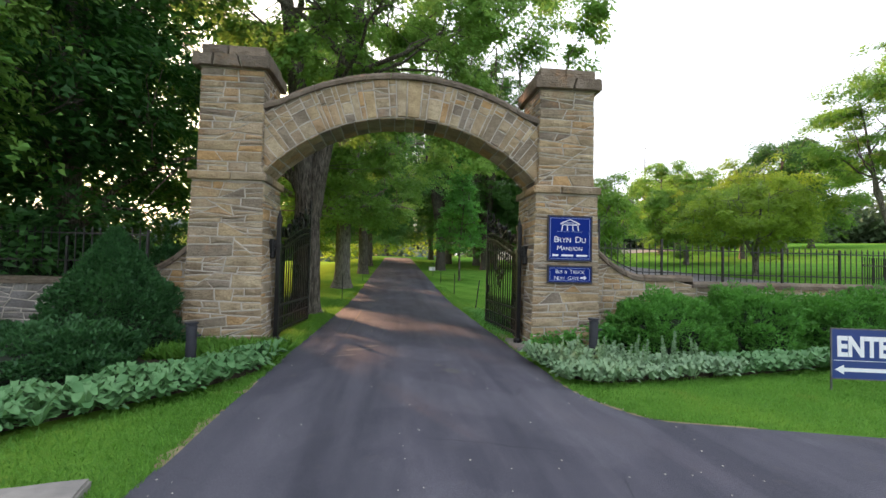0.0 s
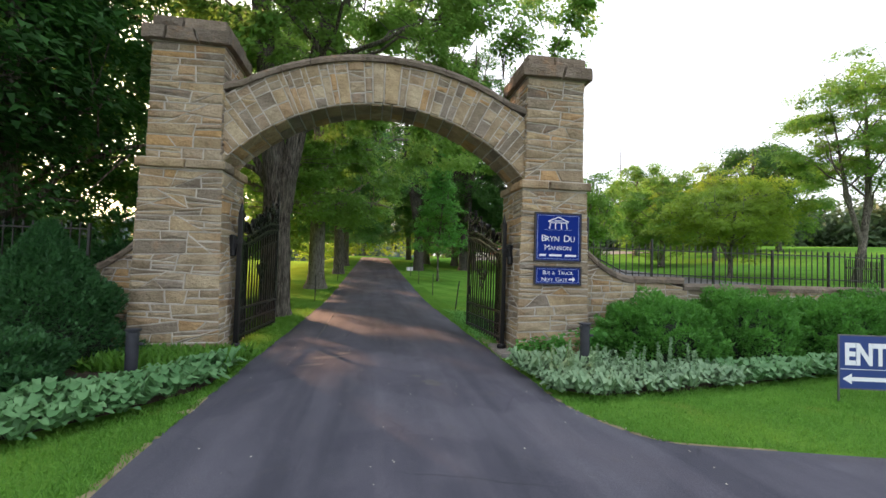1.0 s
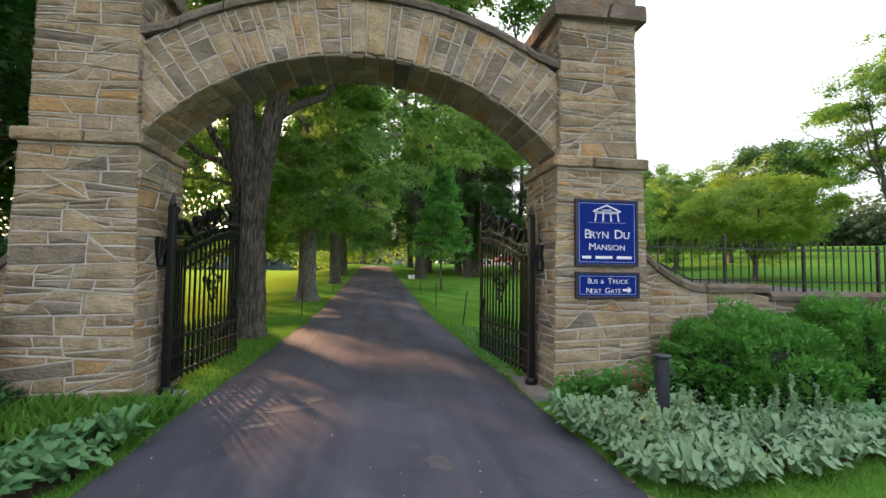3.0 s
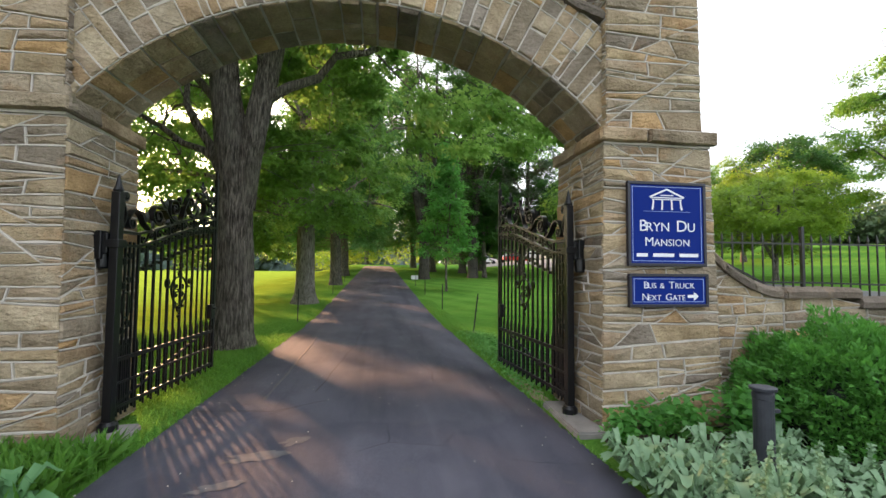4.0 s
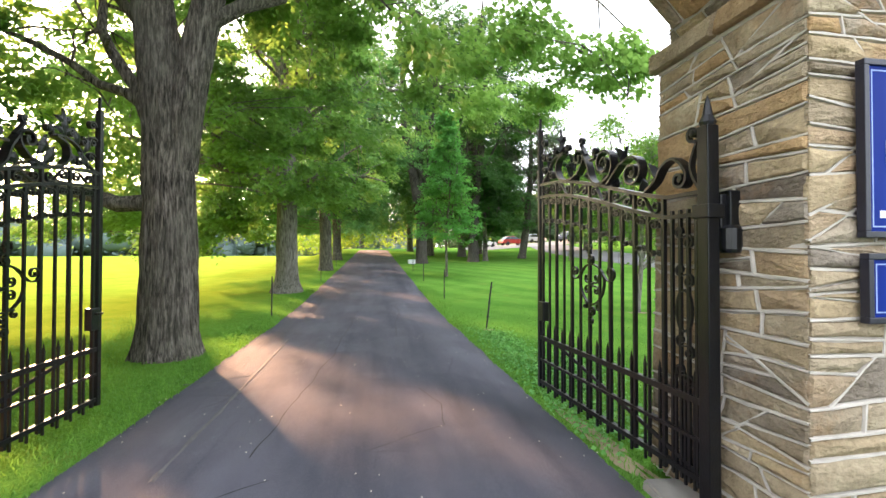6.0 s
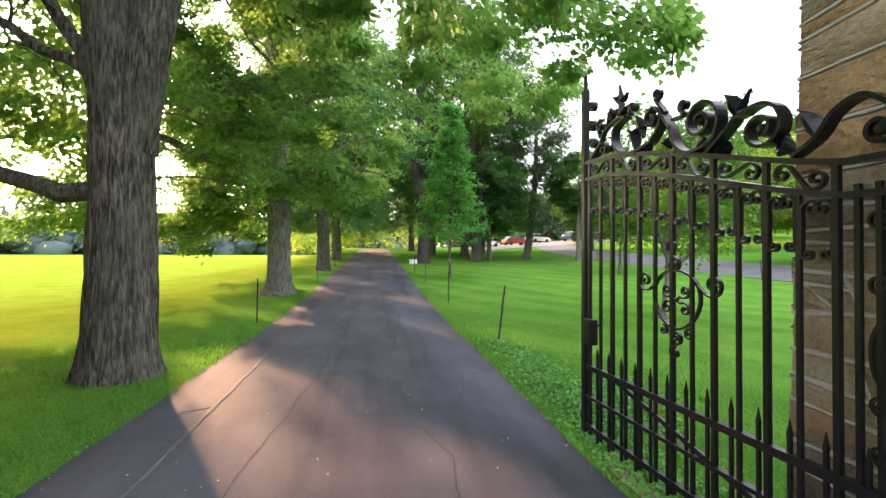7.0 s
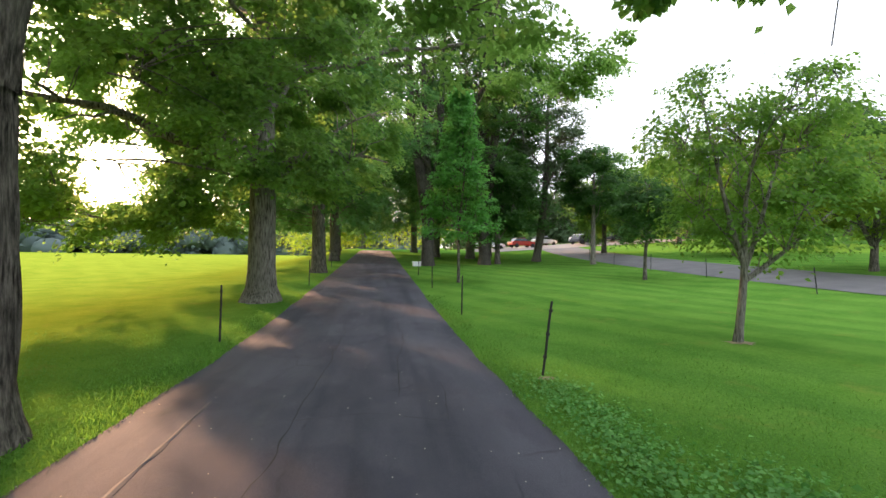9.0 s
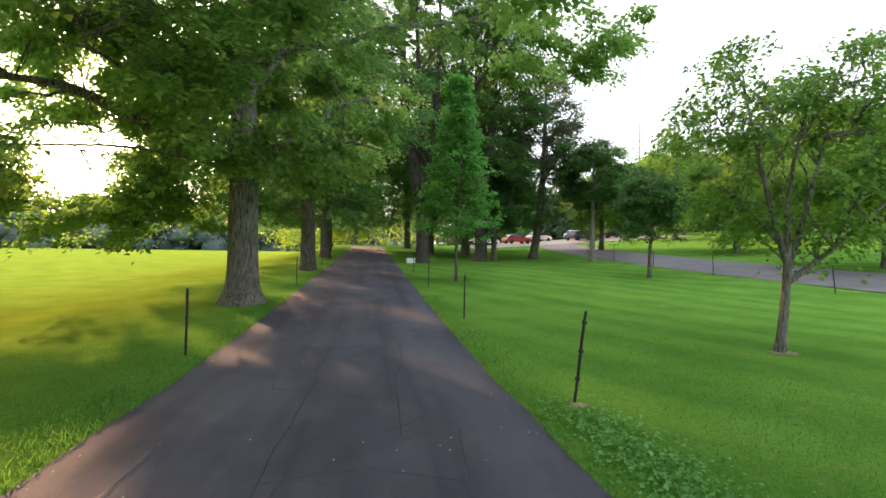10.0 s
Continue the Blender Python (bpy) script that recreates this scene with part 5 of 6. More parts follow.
# ---- far woods ----
def woods(name, label, spots, leaf, per, spread, mat, seed):
    nrg = np.random.default_rng(seed)
    spots = np.array(spots)
    n = len(spots) * per
    base = np.repeat(spots, per, 0) + nrg.normal(0, 1, (n, 3)) * spread
    along = nrg.normal(0, 1, (n, 3))
    return tagged(cards(name, base, along, leaf * nrg.uniform(0.6, 1.3, n), 0.42, mat, seed=seed, simple=True), label, "woods", kind="stuff")


def belt(a, b, count, tall, deep, seed):
    r = random.Random(seed)
    out = []
    for i in range(count):
        k = r.random()
        x, y = a[0] + (b[0] - a[0]) * k + r.gauss(0, deep), a[1] + (b[1] - a[1]) * k + r.gauss(0, deep)
        t = tall * (0.8 + 0.5 * noise.noise((x * 0.045, y * 0.045, seed)))
        out.append((x, y, height(x, y) + t * (0.06 + 0.94 * r.random() ** 0.8)))
    return out


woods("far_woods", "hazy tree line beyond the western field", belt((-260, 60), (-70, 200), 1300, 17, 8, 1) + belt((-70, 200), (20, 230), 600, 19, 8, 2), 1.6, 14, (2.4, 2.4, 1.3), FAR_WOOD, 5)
woods("far_woods", "sunlit yellow-green trees where the drive bends", belt((-13, 82), (14, 78), 260, 10, 3, 8), 0.5, 40, (0.9, 0.9, 0.6), LEAF_YELLOW, 9)
woods("far_woods", "green tree belt beyond the eastern lawn", belt((20, 110), (90, 90), 700, 13, 6, 3) + belt((90, 90), (130, 20), 700, 12, 6, 4) + belt((130, 20), (120, -60), 500, 12, 6, 6), 1.1, 50, (1.6, 1.6, 1.0), LEAF_GREY, 6)


woods("far_woods", "low undergrowth below the green tree belt", belt((20, 108), (90, 88), 300, 4.5, 4, 14) + belt((90, 88), (128, 20), 400, 4.5, 4, 15) + belt((128, 20), (118, -60), 300, 4.5, 4, 16), 1.1, 50, (1.8, 1.8, 0.8), LEAF_GREY, 17)


def crowns(name, label, spots, size, mat, seed):
    """Rounded tree heads far off, close together, in one mesh."""
    r = random.Random(seed)
    bm = bmesh.new()
    bmesh.ops.create_icosphere(bm, subdivisions=2, radius=1)
    ball = [v.co.copy() for v in bm.verts]
    sides = [tuple(v.index for v in f.verts) for f in bm.faces]
    bm.free()
    pieces = []
    for x, y, z in spots:
        s = size * r.uniform(0.7, 1.3)
        o = Vector((r.uniform(0, 90), x, y))
        pieces.append(([tuple(Vector((x, y, z)) + Vector((q.x, q.y, q.z * 0.85)) * s * (1 + 0.45 * noise.noise(q * 1.7 + o))) for q in ball], sides))
    return tagged(shape(name, *join(pieces), mat, smooth=True), label, "woods", kind="stuff")


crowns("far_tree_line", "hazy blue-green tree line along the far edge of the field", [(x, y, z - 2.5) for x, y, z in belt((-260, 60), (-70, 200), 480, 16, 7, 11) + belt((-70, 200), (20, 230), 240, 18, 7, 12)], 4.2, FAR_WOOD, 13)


# ---- shrubs ----
def bush(label, at, size, mat, seed, count, leaf=0.06, cone=False):
    """A clipped evergreen: many short shoots over a near-black core that stands for the shade inside."""
    ob = thing("yew_bush", label, "shrub", at)
    nrg = np.random.default_rng(seed)
    rx, ry, rz = size
    d = nrg.normal(size=(count, 3))
    d /= np.linalg.norm(d, axis=1, keepdims=True)
    d[:, 2] = np.abs(d[:, 2]) * 1.0
    lump = np.array([0.92 + 0.3 * noise.noise(Vector(q) * 2.6 + Vector((seed, 0, 0))) + 0.2 * noise.noise(Vector(q) * 7 + Vector((0, seed, 0))) for q in d])
    power = np.sign(d) * np.abs(d) ** (0.72 if not cone else 1.0)
    r = lump * (1 - 0.22 * nrg.random(count) ** 2)
    p = power * np.array((rx, ry, rz)) * r[:, None]
    if cone:
        k = nrg.random(count) ** 0.75
        az = nrg.random(count) * 6.283
        lum = np.array([0.85 + 0.3 * noise.noise((2.2 * math.cos(a), 2.2 * math.sin(a), 5 * q)) for a, q in zip(az, k)])
        rr = (1 - k ** 1.6) * lum * (1 - 0.25 * nrg.random(count) ** 2) + 0.04
        p = np.stack((rx * rr * np.cos(az), ry * rr * np.sin(az), rz * k), 1)
    along = p / np.array((rx, ry, rz)) + nrg.normal(0, 0.55, (count, 3)) + (0, 0, 0.35)
    cards("foliage", p, along, leaf * nrg.uniform(0.6, 1.5, count), 0.26, mat, ob, seed=seed, simple=True)
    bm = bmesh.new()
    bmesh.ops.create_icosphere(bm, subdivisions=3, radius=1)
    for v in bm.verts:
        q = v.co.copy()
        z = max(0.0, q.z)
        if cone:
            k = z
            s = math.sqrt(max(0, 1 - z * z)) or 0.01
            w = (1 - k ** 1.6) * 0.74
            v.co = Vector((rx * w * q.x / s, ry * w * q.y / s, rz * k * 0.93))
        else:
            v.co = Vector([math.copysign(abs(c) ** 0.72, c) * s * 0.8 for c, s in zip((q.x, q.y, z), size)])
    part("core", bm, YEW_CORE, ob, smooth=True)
    return ob


# Near-black, so the gaps between the shoots read as deep shade.
YEW_CORE = plain("inner_bush_shade", (0.006, 0.012, 0.005), (0.014, 0.024, 0.01), 12, 0.95)
for i, (x, y, rx, ry, rz) in enumerate(((4.72, -0.95, 0.98, 0.8, 1.1), (6.4, -0.85, 0.94, 0.82, 1.24), (8.0, -0.95, 0.98, 0.84, 1.16), (9.7, -0.8, 1.0, 0.82, 1.3), (11.5, -0.75, 1.05, 0.8, 1.26))):
    bush("rounded green yew bush clipped into a low hedge" if i else "rounded green yew bush at the end of a low hedge", (x, y, -0.02), (rx, ry, rz), YEW, 60 + i, 34000, 0.062)
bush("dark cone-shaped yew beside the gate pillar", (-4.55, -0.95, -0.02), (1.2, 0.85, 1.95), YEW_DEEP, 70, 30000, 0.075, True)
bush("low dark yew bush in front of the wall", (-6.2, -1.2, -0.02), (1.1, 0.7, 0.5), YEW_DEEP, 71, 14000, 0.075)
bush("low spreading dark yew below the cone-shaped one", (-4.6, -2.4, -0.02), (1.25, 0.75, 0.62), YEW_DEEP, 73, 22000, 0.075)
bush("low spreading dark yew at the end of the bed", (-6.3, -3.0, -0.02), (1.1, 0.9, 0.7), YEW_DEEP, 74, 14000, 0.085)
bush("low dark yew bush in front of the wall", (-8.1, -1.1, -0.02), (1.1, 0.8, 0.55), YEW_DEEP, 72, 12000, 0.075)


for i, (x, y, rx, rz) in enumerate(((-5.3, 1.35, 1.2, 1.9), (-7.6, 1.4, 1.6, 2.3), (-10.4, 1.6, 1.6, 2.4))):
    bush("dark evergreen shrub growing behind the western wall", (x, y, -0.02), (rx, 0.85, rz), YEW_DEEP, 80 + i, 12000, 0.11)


# ---- flower beds ----
def bed(name, outline, label):
    n = len(outline)
    cx, cy = sum(p[0] for p in outline) / n, sum(p[1] for p in outline) / n
    verts = [(x, y, -0.03) for x, y in outline] + [(cx + (x - cx) * 0.93, cy + (y - cy) * 0.9, 0.035) for x, y in outline]
    faces = [(k, (k + 1) % n, n + (k + 1) % n, n + k) for k in range(n)] + [tuple(range(n, 2 * n))]
    tagged(shape(name, verts, faces, SOIL), label, "flower bed", kind="structure")


bed("flower_bed", [(2.2, -2.45), (2.7, -2.8), (4.2, -2.55), (5.6, -2.25), (7.0, -1.9), (12.5, -1.5), (12.5, -0.3), (3.7, -0.3), (3.72, -0.6), (2.3, -0.6)], "dark soil of the planting bed by the hedge")
def bed_front(x):
    """The front line of the western bed."""
    return -3.45 + (x + 2.47) * (2.3 if x > -2.47 else 1.22)


bed("flower_bed", [(-1.95, -2.2), (-2.0, -0.7), (-3.7, -0.6), (-8.8, -0.3), (-8.8, -7.0), (-5.5, -6.6), (-4.2, -5.1), (-3.2, -3.9), (-2.5, -3.05)], "dark soil of the planting bed below the yew")


def rosette(seed, count, reach, wide, mat, rise):
    """The mesh of one leafy plant: curved broad leaves round a heart."""
    r = random.Random(seed)
    verts, faces = [], []
    for i in range(count):
        az, out, up = r.uniform(0, 6.283), reach * r.uniform(0.55, 1.15), rise * r.uniform(0.3, 1.25)
        w = wide * out * r.uniform(0.8, 1.2)
        c, s = math.cos(az), math.sin(az)
        k = len(verts)
        start = r.uniform(0.0, 0.06)
        for j, (t, ww) in enumerate(((0.0, 0.12), (0.3, 0.7), (0.62, 1.0), (0.86, 0.62), (1.0, 0.04))):
            d = start + out * t
            z = up * math.sin(min(1.0, t * 1.15) * 2.2) + 0.02
            for side, lift in ((-1, 0.14), (0, 0.0), (1, 0.14)):
                q = side * w * ww * 0.5
                verts.append((c * d - s * q, s * d + c * q, z + lift * w * ww))
        for j in range(4):
            a = k + 3 * j
            faces += [(a, a + 1, a + 4, a + 3), (a + 1, a + 2, a + 5, a + 4)]
    me = bpy.data.meshes.new("plant")
    me.from_pydata(verts, [], faces)
    me.materials.append(mat)
    me.shade_smooth()
    return me


lambs = [rosette(100 + k, 32, 0.165, 0.36, LAMB, 0.15) for k in range(5)]
broad = [rosette(120 + k, 32, 0.195, 0.42, HOSTA, 0.16) for k in range(5)]
r = random.Random(8)


def plant_out(name, label, group, meshes, spots, lo, hi):
    for x, y in spots:
        ob = new(name, r.choice(meshes))
        s = r.uniform(lo, hi)
        ob.matrix_basis = pose(x, y, 0.02, r.uniform(-8, 8), r.uniform(-8, 8), r.uniform(0, 360)) @ Matrix.Diagonal((s, s, s * r.uniform(0.8, 1.25), 1))
        tagged(ob, label, "plant", group)


spots = []
for _ in range(2000):
    x, y = r.uniform(2.1, 8.6), r.uniform(-3.05, -1.2)
    front = -3.08 + 0.2 * max(0, x - 2.6) - 0.5 * min(0, x - 2.4)
    back = -1.85 if x > 3.7 else -0.9
    if front + 0.1 < y < back and math.hypot(x - 3.07, y + 1.66) > 0.14 and all(math.hypot(x - a, y - b) > 0.14 for a, b in spots) and x > 2.0 + 0.4 * max(0, y + 1.6):
        spots.append((x, y))
plant_out("leafy_plant", "silver-green woolly-leaved plant in the bed", "silver plants by the hedge", lambs, [p for p in spots if p[0] < 5.0], 0.8, 1.2)
plant_out("leafy_plant", "broad-leaved green plant in the bed", "broad plants by the hedge", broad, [p for p in spots if p[0] >= 5.0], 0.8, 1.15)
spots = []
for _ in range(4200):
    x, y = r.uniform(-5.8, -1.95), r.uniform(-7.2, -1.5)
    front = bed_front(x)
    if front + 0.04 < y < front + 1.2 and y < -1.6 and not (abs(x + 2.97) < 0.25 and -2.2 < y < -1.6) and all(math.hypot(x - a, y - b) > 0.14 for a, b in spots):
        spots.append((x, y))
plant_out("leafy_plant", "blue-green broad-leaved plant in the bed", "broad plants by the yew", broad, spots, 0.85, 1.25)


def flower_stalk(x, y, tall):
    ob = thing("flower_stalk", "faded grey seed stalk rising from the silver plants", "plant", (x, y, 0.02), r.uniform(0, 360), "seed stalks")
    top = (r.uniform(-0.06, 0.06), r.uniform(-0.06, 0.06), tall)
    line = bend((0, 0, 0), top, 0.0, 6, r, 0.05)
    shape("stem", *tube(line, [0.006, 0.006, 0.006, 0.005, 0.004, 0.003], 5), LAMB, ob)
    n = 60
    k = np.random.default_rng(int(x * 1000)).random(n)
    base = np.array([tuple(Vector(line[2]).lerp(Vector(line[5]), q)) for q in k])
    along = np.random.default_rng(int(y * -1000)).normal(0, 1, (n, 3)) + (0, 0, 0.6)
    cards("flower_head", base, along, 0.035, 0.4, LAMB, ob, seed=3)


for _ in range(30):
    flower_stalk(r.uniform(2.25, 4.6), r.uniform(-2.6, -1.9), r.uniform(0.3, 0.55))


def weed(x, y, tall, count, mat, label):
    ob = thing("weed", label, "plant", (x, y, 0.0), 0, "weeds at the pillar foot")
    nrg = np.random.default_rng(int(abs(x * 531 + y * 77)))
    stems, pts = [], []
    for _ in range(7):
        tip = (r.gauss(0, 0.16), r.gauss(0, 0.12), tall * r.uniform(0.6, 1.1))
        line = bend((r.gauss(0, 0.05), r.gauss(0, 0.05), 0), tip, 0.1, 5, r, 0.1)
        stems.append(tube(line, [0.006, 0.005, 0.005, 0.004, 0.003], 4))
        pts += [tuple(p) for p in line[1:]]
    for v, f in stems:
        shape("stem", v, f, mat, ob)
    pts = np.array(pts)[nrg.integers(0, len(pts), count)]
    cards("leaves", pts + nrg.normal(0, 0.05, (count, 3)), nrg.normal(0, 1, (count, 3)) * (1, 1, 0.4), 0.08 * nrg.uniform(0.6, 1.4, count), 0.35, mat, ob, seed=2)


for x, y, t in ((2.8, -0.75, 0.28), (3.1, -0.8, 0.36), (3.45, -0.95, 0.5), (3.65, -1.1, 0.45), (2.5, -0.8, 0.2)):
    weed(x, y, t, 260, LEAF_FRESH, "leafy green weed at the foot of the pillar")


# ---- grass ----
def grass(name, label, count, region, tall, seed, keep):
    nrg = np.random.default_rng(seed)
    x0, y0, x1, y1 = region
    x, y = nrg.uniform(x0, x1, count), nrg.uniform(y0, y1, count)
    ok = np.array([keep(a, b) for a, b in zip(x, y)])
    x, y = x[ok], y[ok]
    n = len(x)
    base = np.stack((x, y, [height(a, b) - 0.02 for a, b in zip(x, y)]), 1)
    along = nrg.normal(0, 0.5, (n, 3))
    along[:, 2] = 1
    tagged(cards(name, base, along, tall * nrg.uniform(0.5, 1.4, n), 0.08, BLADE, seed=seed), label, "grass", kind="stuff")


def on_lawn(x, y):
    if in_drive(x, y, -0.03) or (abs(x) < 3.75 and abs(y - 0.12) < 0.7 and abs(x) > 2.4):
        return False
    if x > 2.1 and -2.9 + 0.17 * (x - 2.2) < y < -0.2 or x < -1.95 and bed_front(x) + 0.1 < y < -0.2:
        return False
    return True


def by_edge(x, y):
    w, e = drive_edges(y)
    return on_lawn(x, y) and random.random() < max(0.0, 1 - min(abs(x - w), abs(x - e)) / 0.7)


random.seed(4)
grass("lawn_grass", "short mown grass in front of the gate", 140000, (-7, -7, 8, -2.0), 0.048, 1, on_lawn)
grass("lawn_grass", "short mown grass beside the drive", 100000, (-6, 0.8, 7, 11), 0.045, 2, lambda x, y: on_lawn(x, y) and random.random() < min(1.0, (11 - y) / 6, (6.5 - abs(x)) / 2.5))
grass("edge_grass", "ragged grass along the edges of the drive", 110000, (-3, -6, 3.6, 16), 0.06, 3, by_edge)
grass("tall_grass", "long grass at the foot of the pillar", 5000, (-3.7, -1.6, -1.9, -0.5), 0.22, 4, lambda x, y: not in_drive(x, y, 0.05))


def ground_weeds(name, label, count, spots, seed):
    nrg = np.random.default_rng(seed)
    spots = np.array(spots)[nrg.integers(0, len(spots), count)]
    base = np.concatenate((spots + nrg.normal(0, 1, (count, 2)) * (0.22, 0.4), np.zeros((count, 1))), 1)
    ok = np.array([on_lawn(a, b) for a, b, _ in base])
    base = base[ok]
    base[:, 2] = [height(a, b) + nrg.uniform(0.0, 0.05) for a, b, _ in base]
    along = nrg.normal(0, 1, (len(base), 3)) * (1, 1, 0.25)
    tagged(cards(name, base, along, 0.042 * nrg.uniform(0.6, 1.5, len(base)), 0.42, CLOVER, seed=seed), label, "weeds", kind="stuff")


ground_weeds("clover", "patches of broad-leaved clover in the lawn by the drive", 4600, [(2.5, 2.6), (2.6, 3.4), (2.45, 4.2), (2.9, 3.0), (2.7, 5.0), (2.4, 1.6), (3.3, 3.6), (2.6, 6.0)], 12)


# ---- marks and litter on the drive ----
def drive_z(x, y):
    w, e = drive_edges(y)
    k = min(1.0, max(0.0, (x - w) / (e - w)))
    return height(x, y) + 0.014 + 0.02 * (1 - (2 * k - 1) ** 2)


TAR = plain("dark_joint", (0.022, 0.02, 0.023), (0.045, 0.042, 0.046), 30, 0.9)
PALE_MARK = plain("pale_dried_mark", (0.08, 0.076, 0.082), (0.12, 0.115, 0.12), 12, 0.9, 0, 0.5)
mark_rng = random.Random(15)


def seam(points, wide, material=None, name="road_joint", label="dark worn joint in the asphalt", ridge=0.0):
    line = []
    for (x0, y0), (x1, y1) in zip(points, points[1:]):
        m = max(2, int(math.hypot(x1 - x0, y1 - y0) / 0.12))
        line += [(x0 + (x1 - x0) * k / m, y0 + (y1 - y0) * k / m) for k in range(m)]
    line.append(points[-1])
    wave = 0.012 if ridge else 0.05
    line = [(x + wave * noise.noise((x * 2, y * 2, 4)) + mark_rng.uniform(-.008, .008) * wave * 15, y + 0.05 * noise.noise((x * 2, y * 2, 8))) for x, y in line]
    verts, faces = [], []
    for i, (x, y) in enumerate(line):
        (ax, ay), (bx, by) = line[max(0, i - 1)], line[min(len(line) - 1, i + 1)]
        d = math.hypot(bx - ax, by - ay) or 1
        h = wide * 0.32 * mark_rng.uniform(0.45, 1.3)
        nx, ny = -(by - ay) / d * h, (bx - ax) / d * h
        for s in (-1, 0, 1):
            verts.append((x + s * nx, y + s * ny, drive_z(x + s * nx, y + s * ny) + 0.003 + (ridge if s == 0 else 0.0)))
    for i in range(len(line) - 1):
        a = 3 * i
        faces += [(a + 1, a, a + 3, a + 4), (a + 2, a + 1, a + 4, a + 5)]
    tagged(shape(name, verts, faces, material or TAR), label, "road mark", kind="structure")


seam([(-1.1, 0.9), (-1.11, 2.7), (-1.14, 4.8), (-1.16, 6.0)], 0.07, PALE_MARK, label="raised pale lap between two courses of asphalt", ridge=0.007)
seam([(-1.85, 3.3), (-1.5, 3.4), (-1.12, 3.6)], 0.03, PALE_MARK, label="raised pale lap between two courses of asphalt", ridge=0.004)
seam([(-0.55, 1.2), (-0.42, 2.6), (-0.25, 4.6), (-0.15, 7.0), (-0.1, 10.0)], 0.02)
seam([(-0.4, 3.0), (0.3, 2.95), (0.85, 2.75), (1.05, 2.2), (1.0, 1.6), (0.3, 1.2)], 0.013)
seam([(-0.25, 5.4), (0.5, 5.5), (1.2, 5.2), (1.3, 6.4)], 0.012)
seam([(0.75, 6.0), (0.8, 7.6), (1.0, 9.0), (0.95, 11.0)], 0.02)
seam([(-1.75, 0.6), (-0.9, 0.45), (-0.3, 0.8)], 0.025)


def splash(x, y, rx, ry, turn):
    n, c, s = 26, math.cos(radians(turn)), math.sin(radians(turn))
    verts = [(x, y, drive_z(x, y) + 0.004)]
    for k in range(n):
        a = 2 * math.pi * k / n
        q = 0.8 + 0.5 * noise.noise((1.6 * math.cos(a) + x, 1.6 * math.sin(a) + y, 1)) + 0.25 * noise.noise((6 * math.cos(a), 6 * math.sin(a), x))
        px, py = rx * q * math.cos(a), ry * q * math.sin(a)
        px, py = x + c * px - s * py, y + s * px + c * py
        verts.append((px, py, drive_z(px, py) + 0.004))
    tagged(shape("road_mark", verts, [(0, 1 + k, 1 + (k + 1) % n) for k in range(n)], PALE_MARK), "pale dried splash on the asphalt", "road mark", kind="structure")


for q in ((-0.75, -0.75, 0.3, 0.12, 12), (-0.5, -0.45, 0.16, 0.1, 40), (-0.9, -1.25, 0.22, 0.08, 20), (0.72, -2.3, 0.2, 0.13, -50), (0.55, -1.95, 0.1, 0.06, -30)):
    splash(*q)


def litter(count, seed):
    """Grit, fallen seeds and leaf scraps on the asphalt."""
    r = random.Random(seed)
    verts, faces = [], []
    for _ in range(count):
        y = r.uniform(-6, 14)
        w, e = drive_edges(y)
        x = r.uniform(max(w, -2), min(e, 2.2)) if r.random() < 0.6 else r.choice((max(w, -2.2) + abs(r.gauss(0, 0.15)), min(e, 2.6) - abs(r.gauss(0, 0.15))))
        z, s = drive_z(x, y) + 0.003, r.uniform(0.004, 0.01)
        k = len(verts)
        for i in range(4):
            a = i * 1.57 + r.random()
            verts.append((x + s * math.cos(a), y + s * math.sin(a) * 1.4, z))
        verts.append((x, y, z + s * 0.7))
        faces += [(k + i, k + (i + 1) % 4, k + 4) for i in range(4)]
    tagged(shape("grit", verts, faces, GRIT), "pale grit and seeds scattered on the drive", "grit", kind="stuff")


GRIT = plain("pale_grit", (0.3, 0.28, 0.24), (0.6, 0.57, 0.5), 40, 0.9)
litter(330, 3)


# ---- kerb blocks under the gate posts, slab at the corner ----
def slab(name, label, x0, y0, x1, y1, z0, z1, turn, material, seed):
    r = random.Random(seed)
    ob = thing(name, label, "stone", ((x0 + x1) / 2, (y0 + y1) / 2, 0), turn)
    hx, hy = (x1 - x0) / 2, (y1 - y0) / 2
    bm = box((-hx, -hy, z0), (hx, hy, z1))
    bmesh.ops.subdivide_edges(bm, edges=bm.edges[:], cuts=4, use_grid_fill=True)
    bmesh.ops.bevel(bm, geom=[e for e in bm.edges if e.calc_face_angle(0) > 1], offset=0.018, segments=2, affect="EDGES")
    for v in bm.verts:
        v.co += Vector((noise.noise(v.co * 6 + Vector((seed, 0, 0))), noise.noise(v.co * 6 + Vector((0, seed, 0))), noise.noise(v.co * 5 + Vector((0, 0, seed))))) * 0.016
    part("block", bm, material, ob)


slab("threshold_stone", "worn concrete block under the gate post", -2.46, -0.6, -2.05, 0.2, -0.06, 0.035, 6, CONCRETE, 2)
slab("threshold_stone", "worn concrete block under the gate post", 2.13, -0.6, 2.5, 0.45, -0.06, 0.04, -3, CONCRETE, 3)
slab("flat_stone", "flat pale stone slab at the corner of the lawn", -2.9, -6.1, -1.98, -5.38, -0.05, 0.06, 14, CONCRETE, 4)


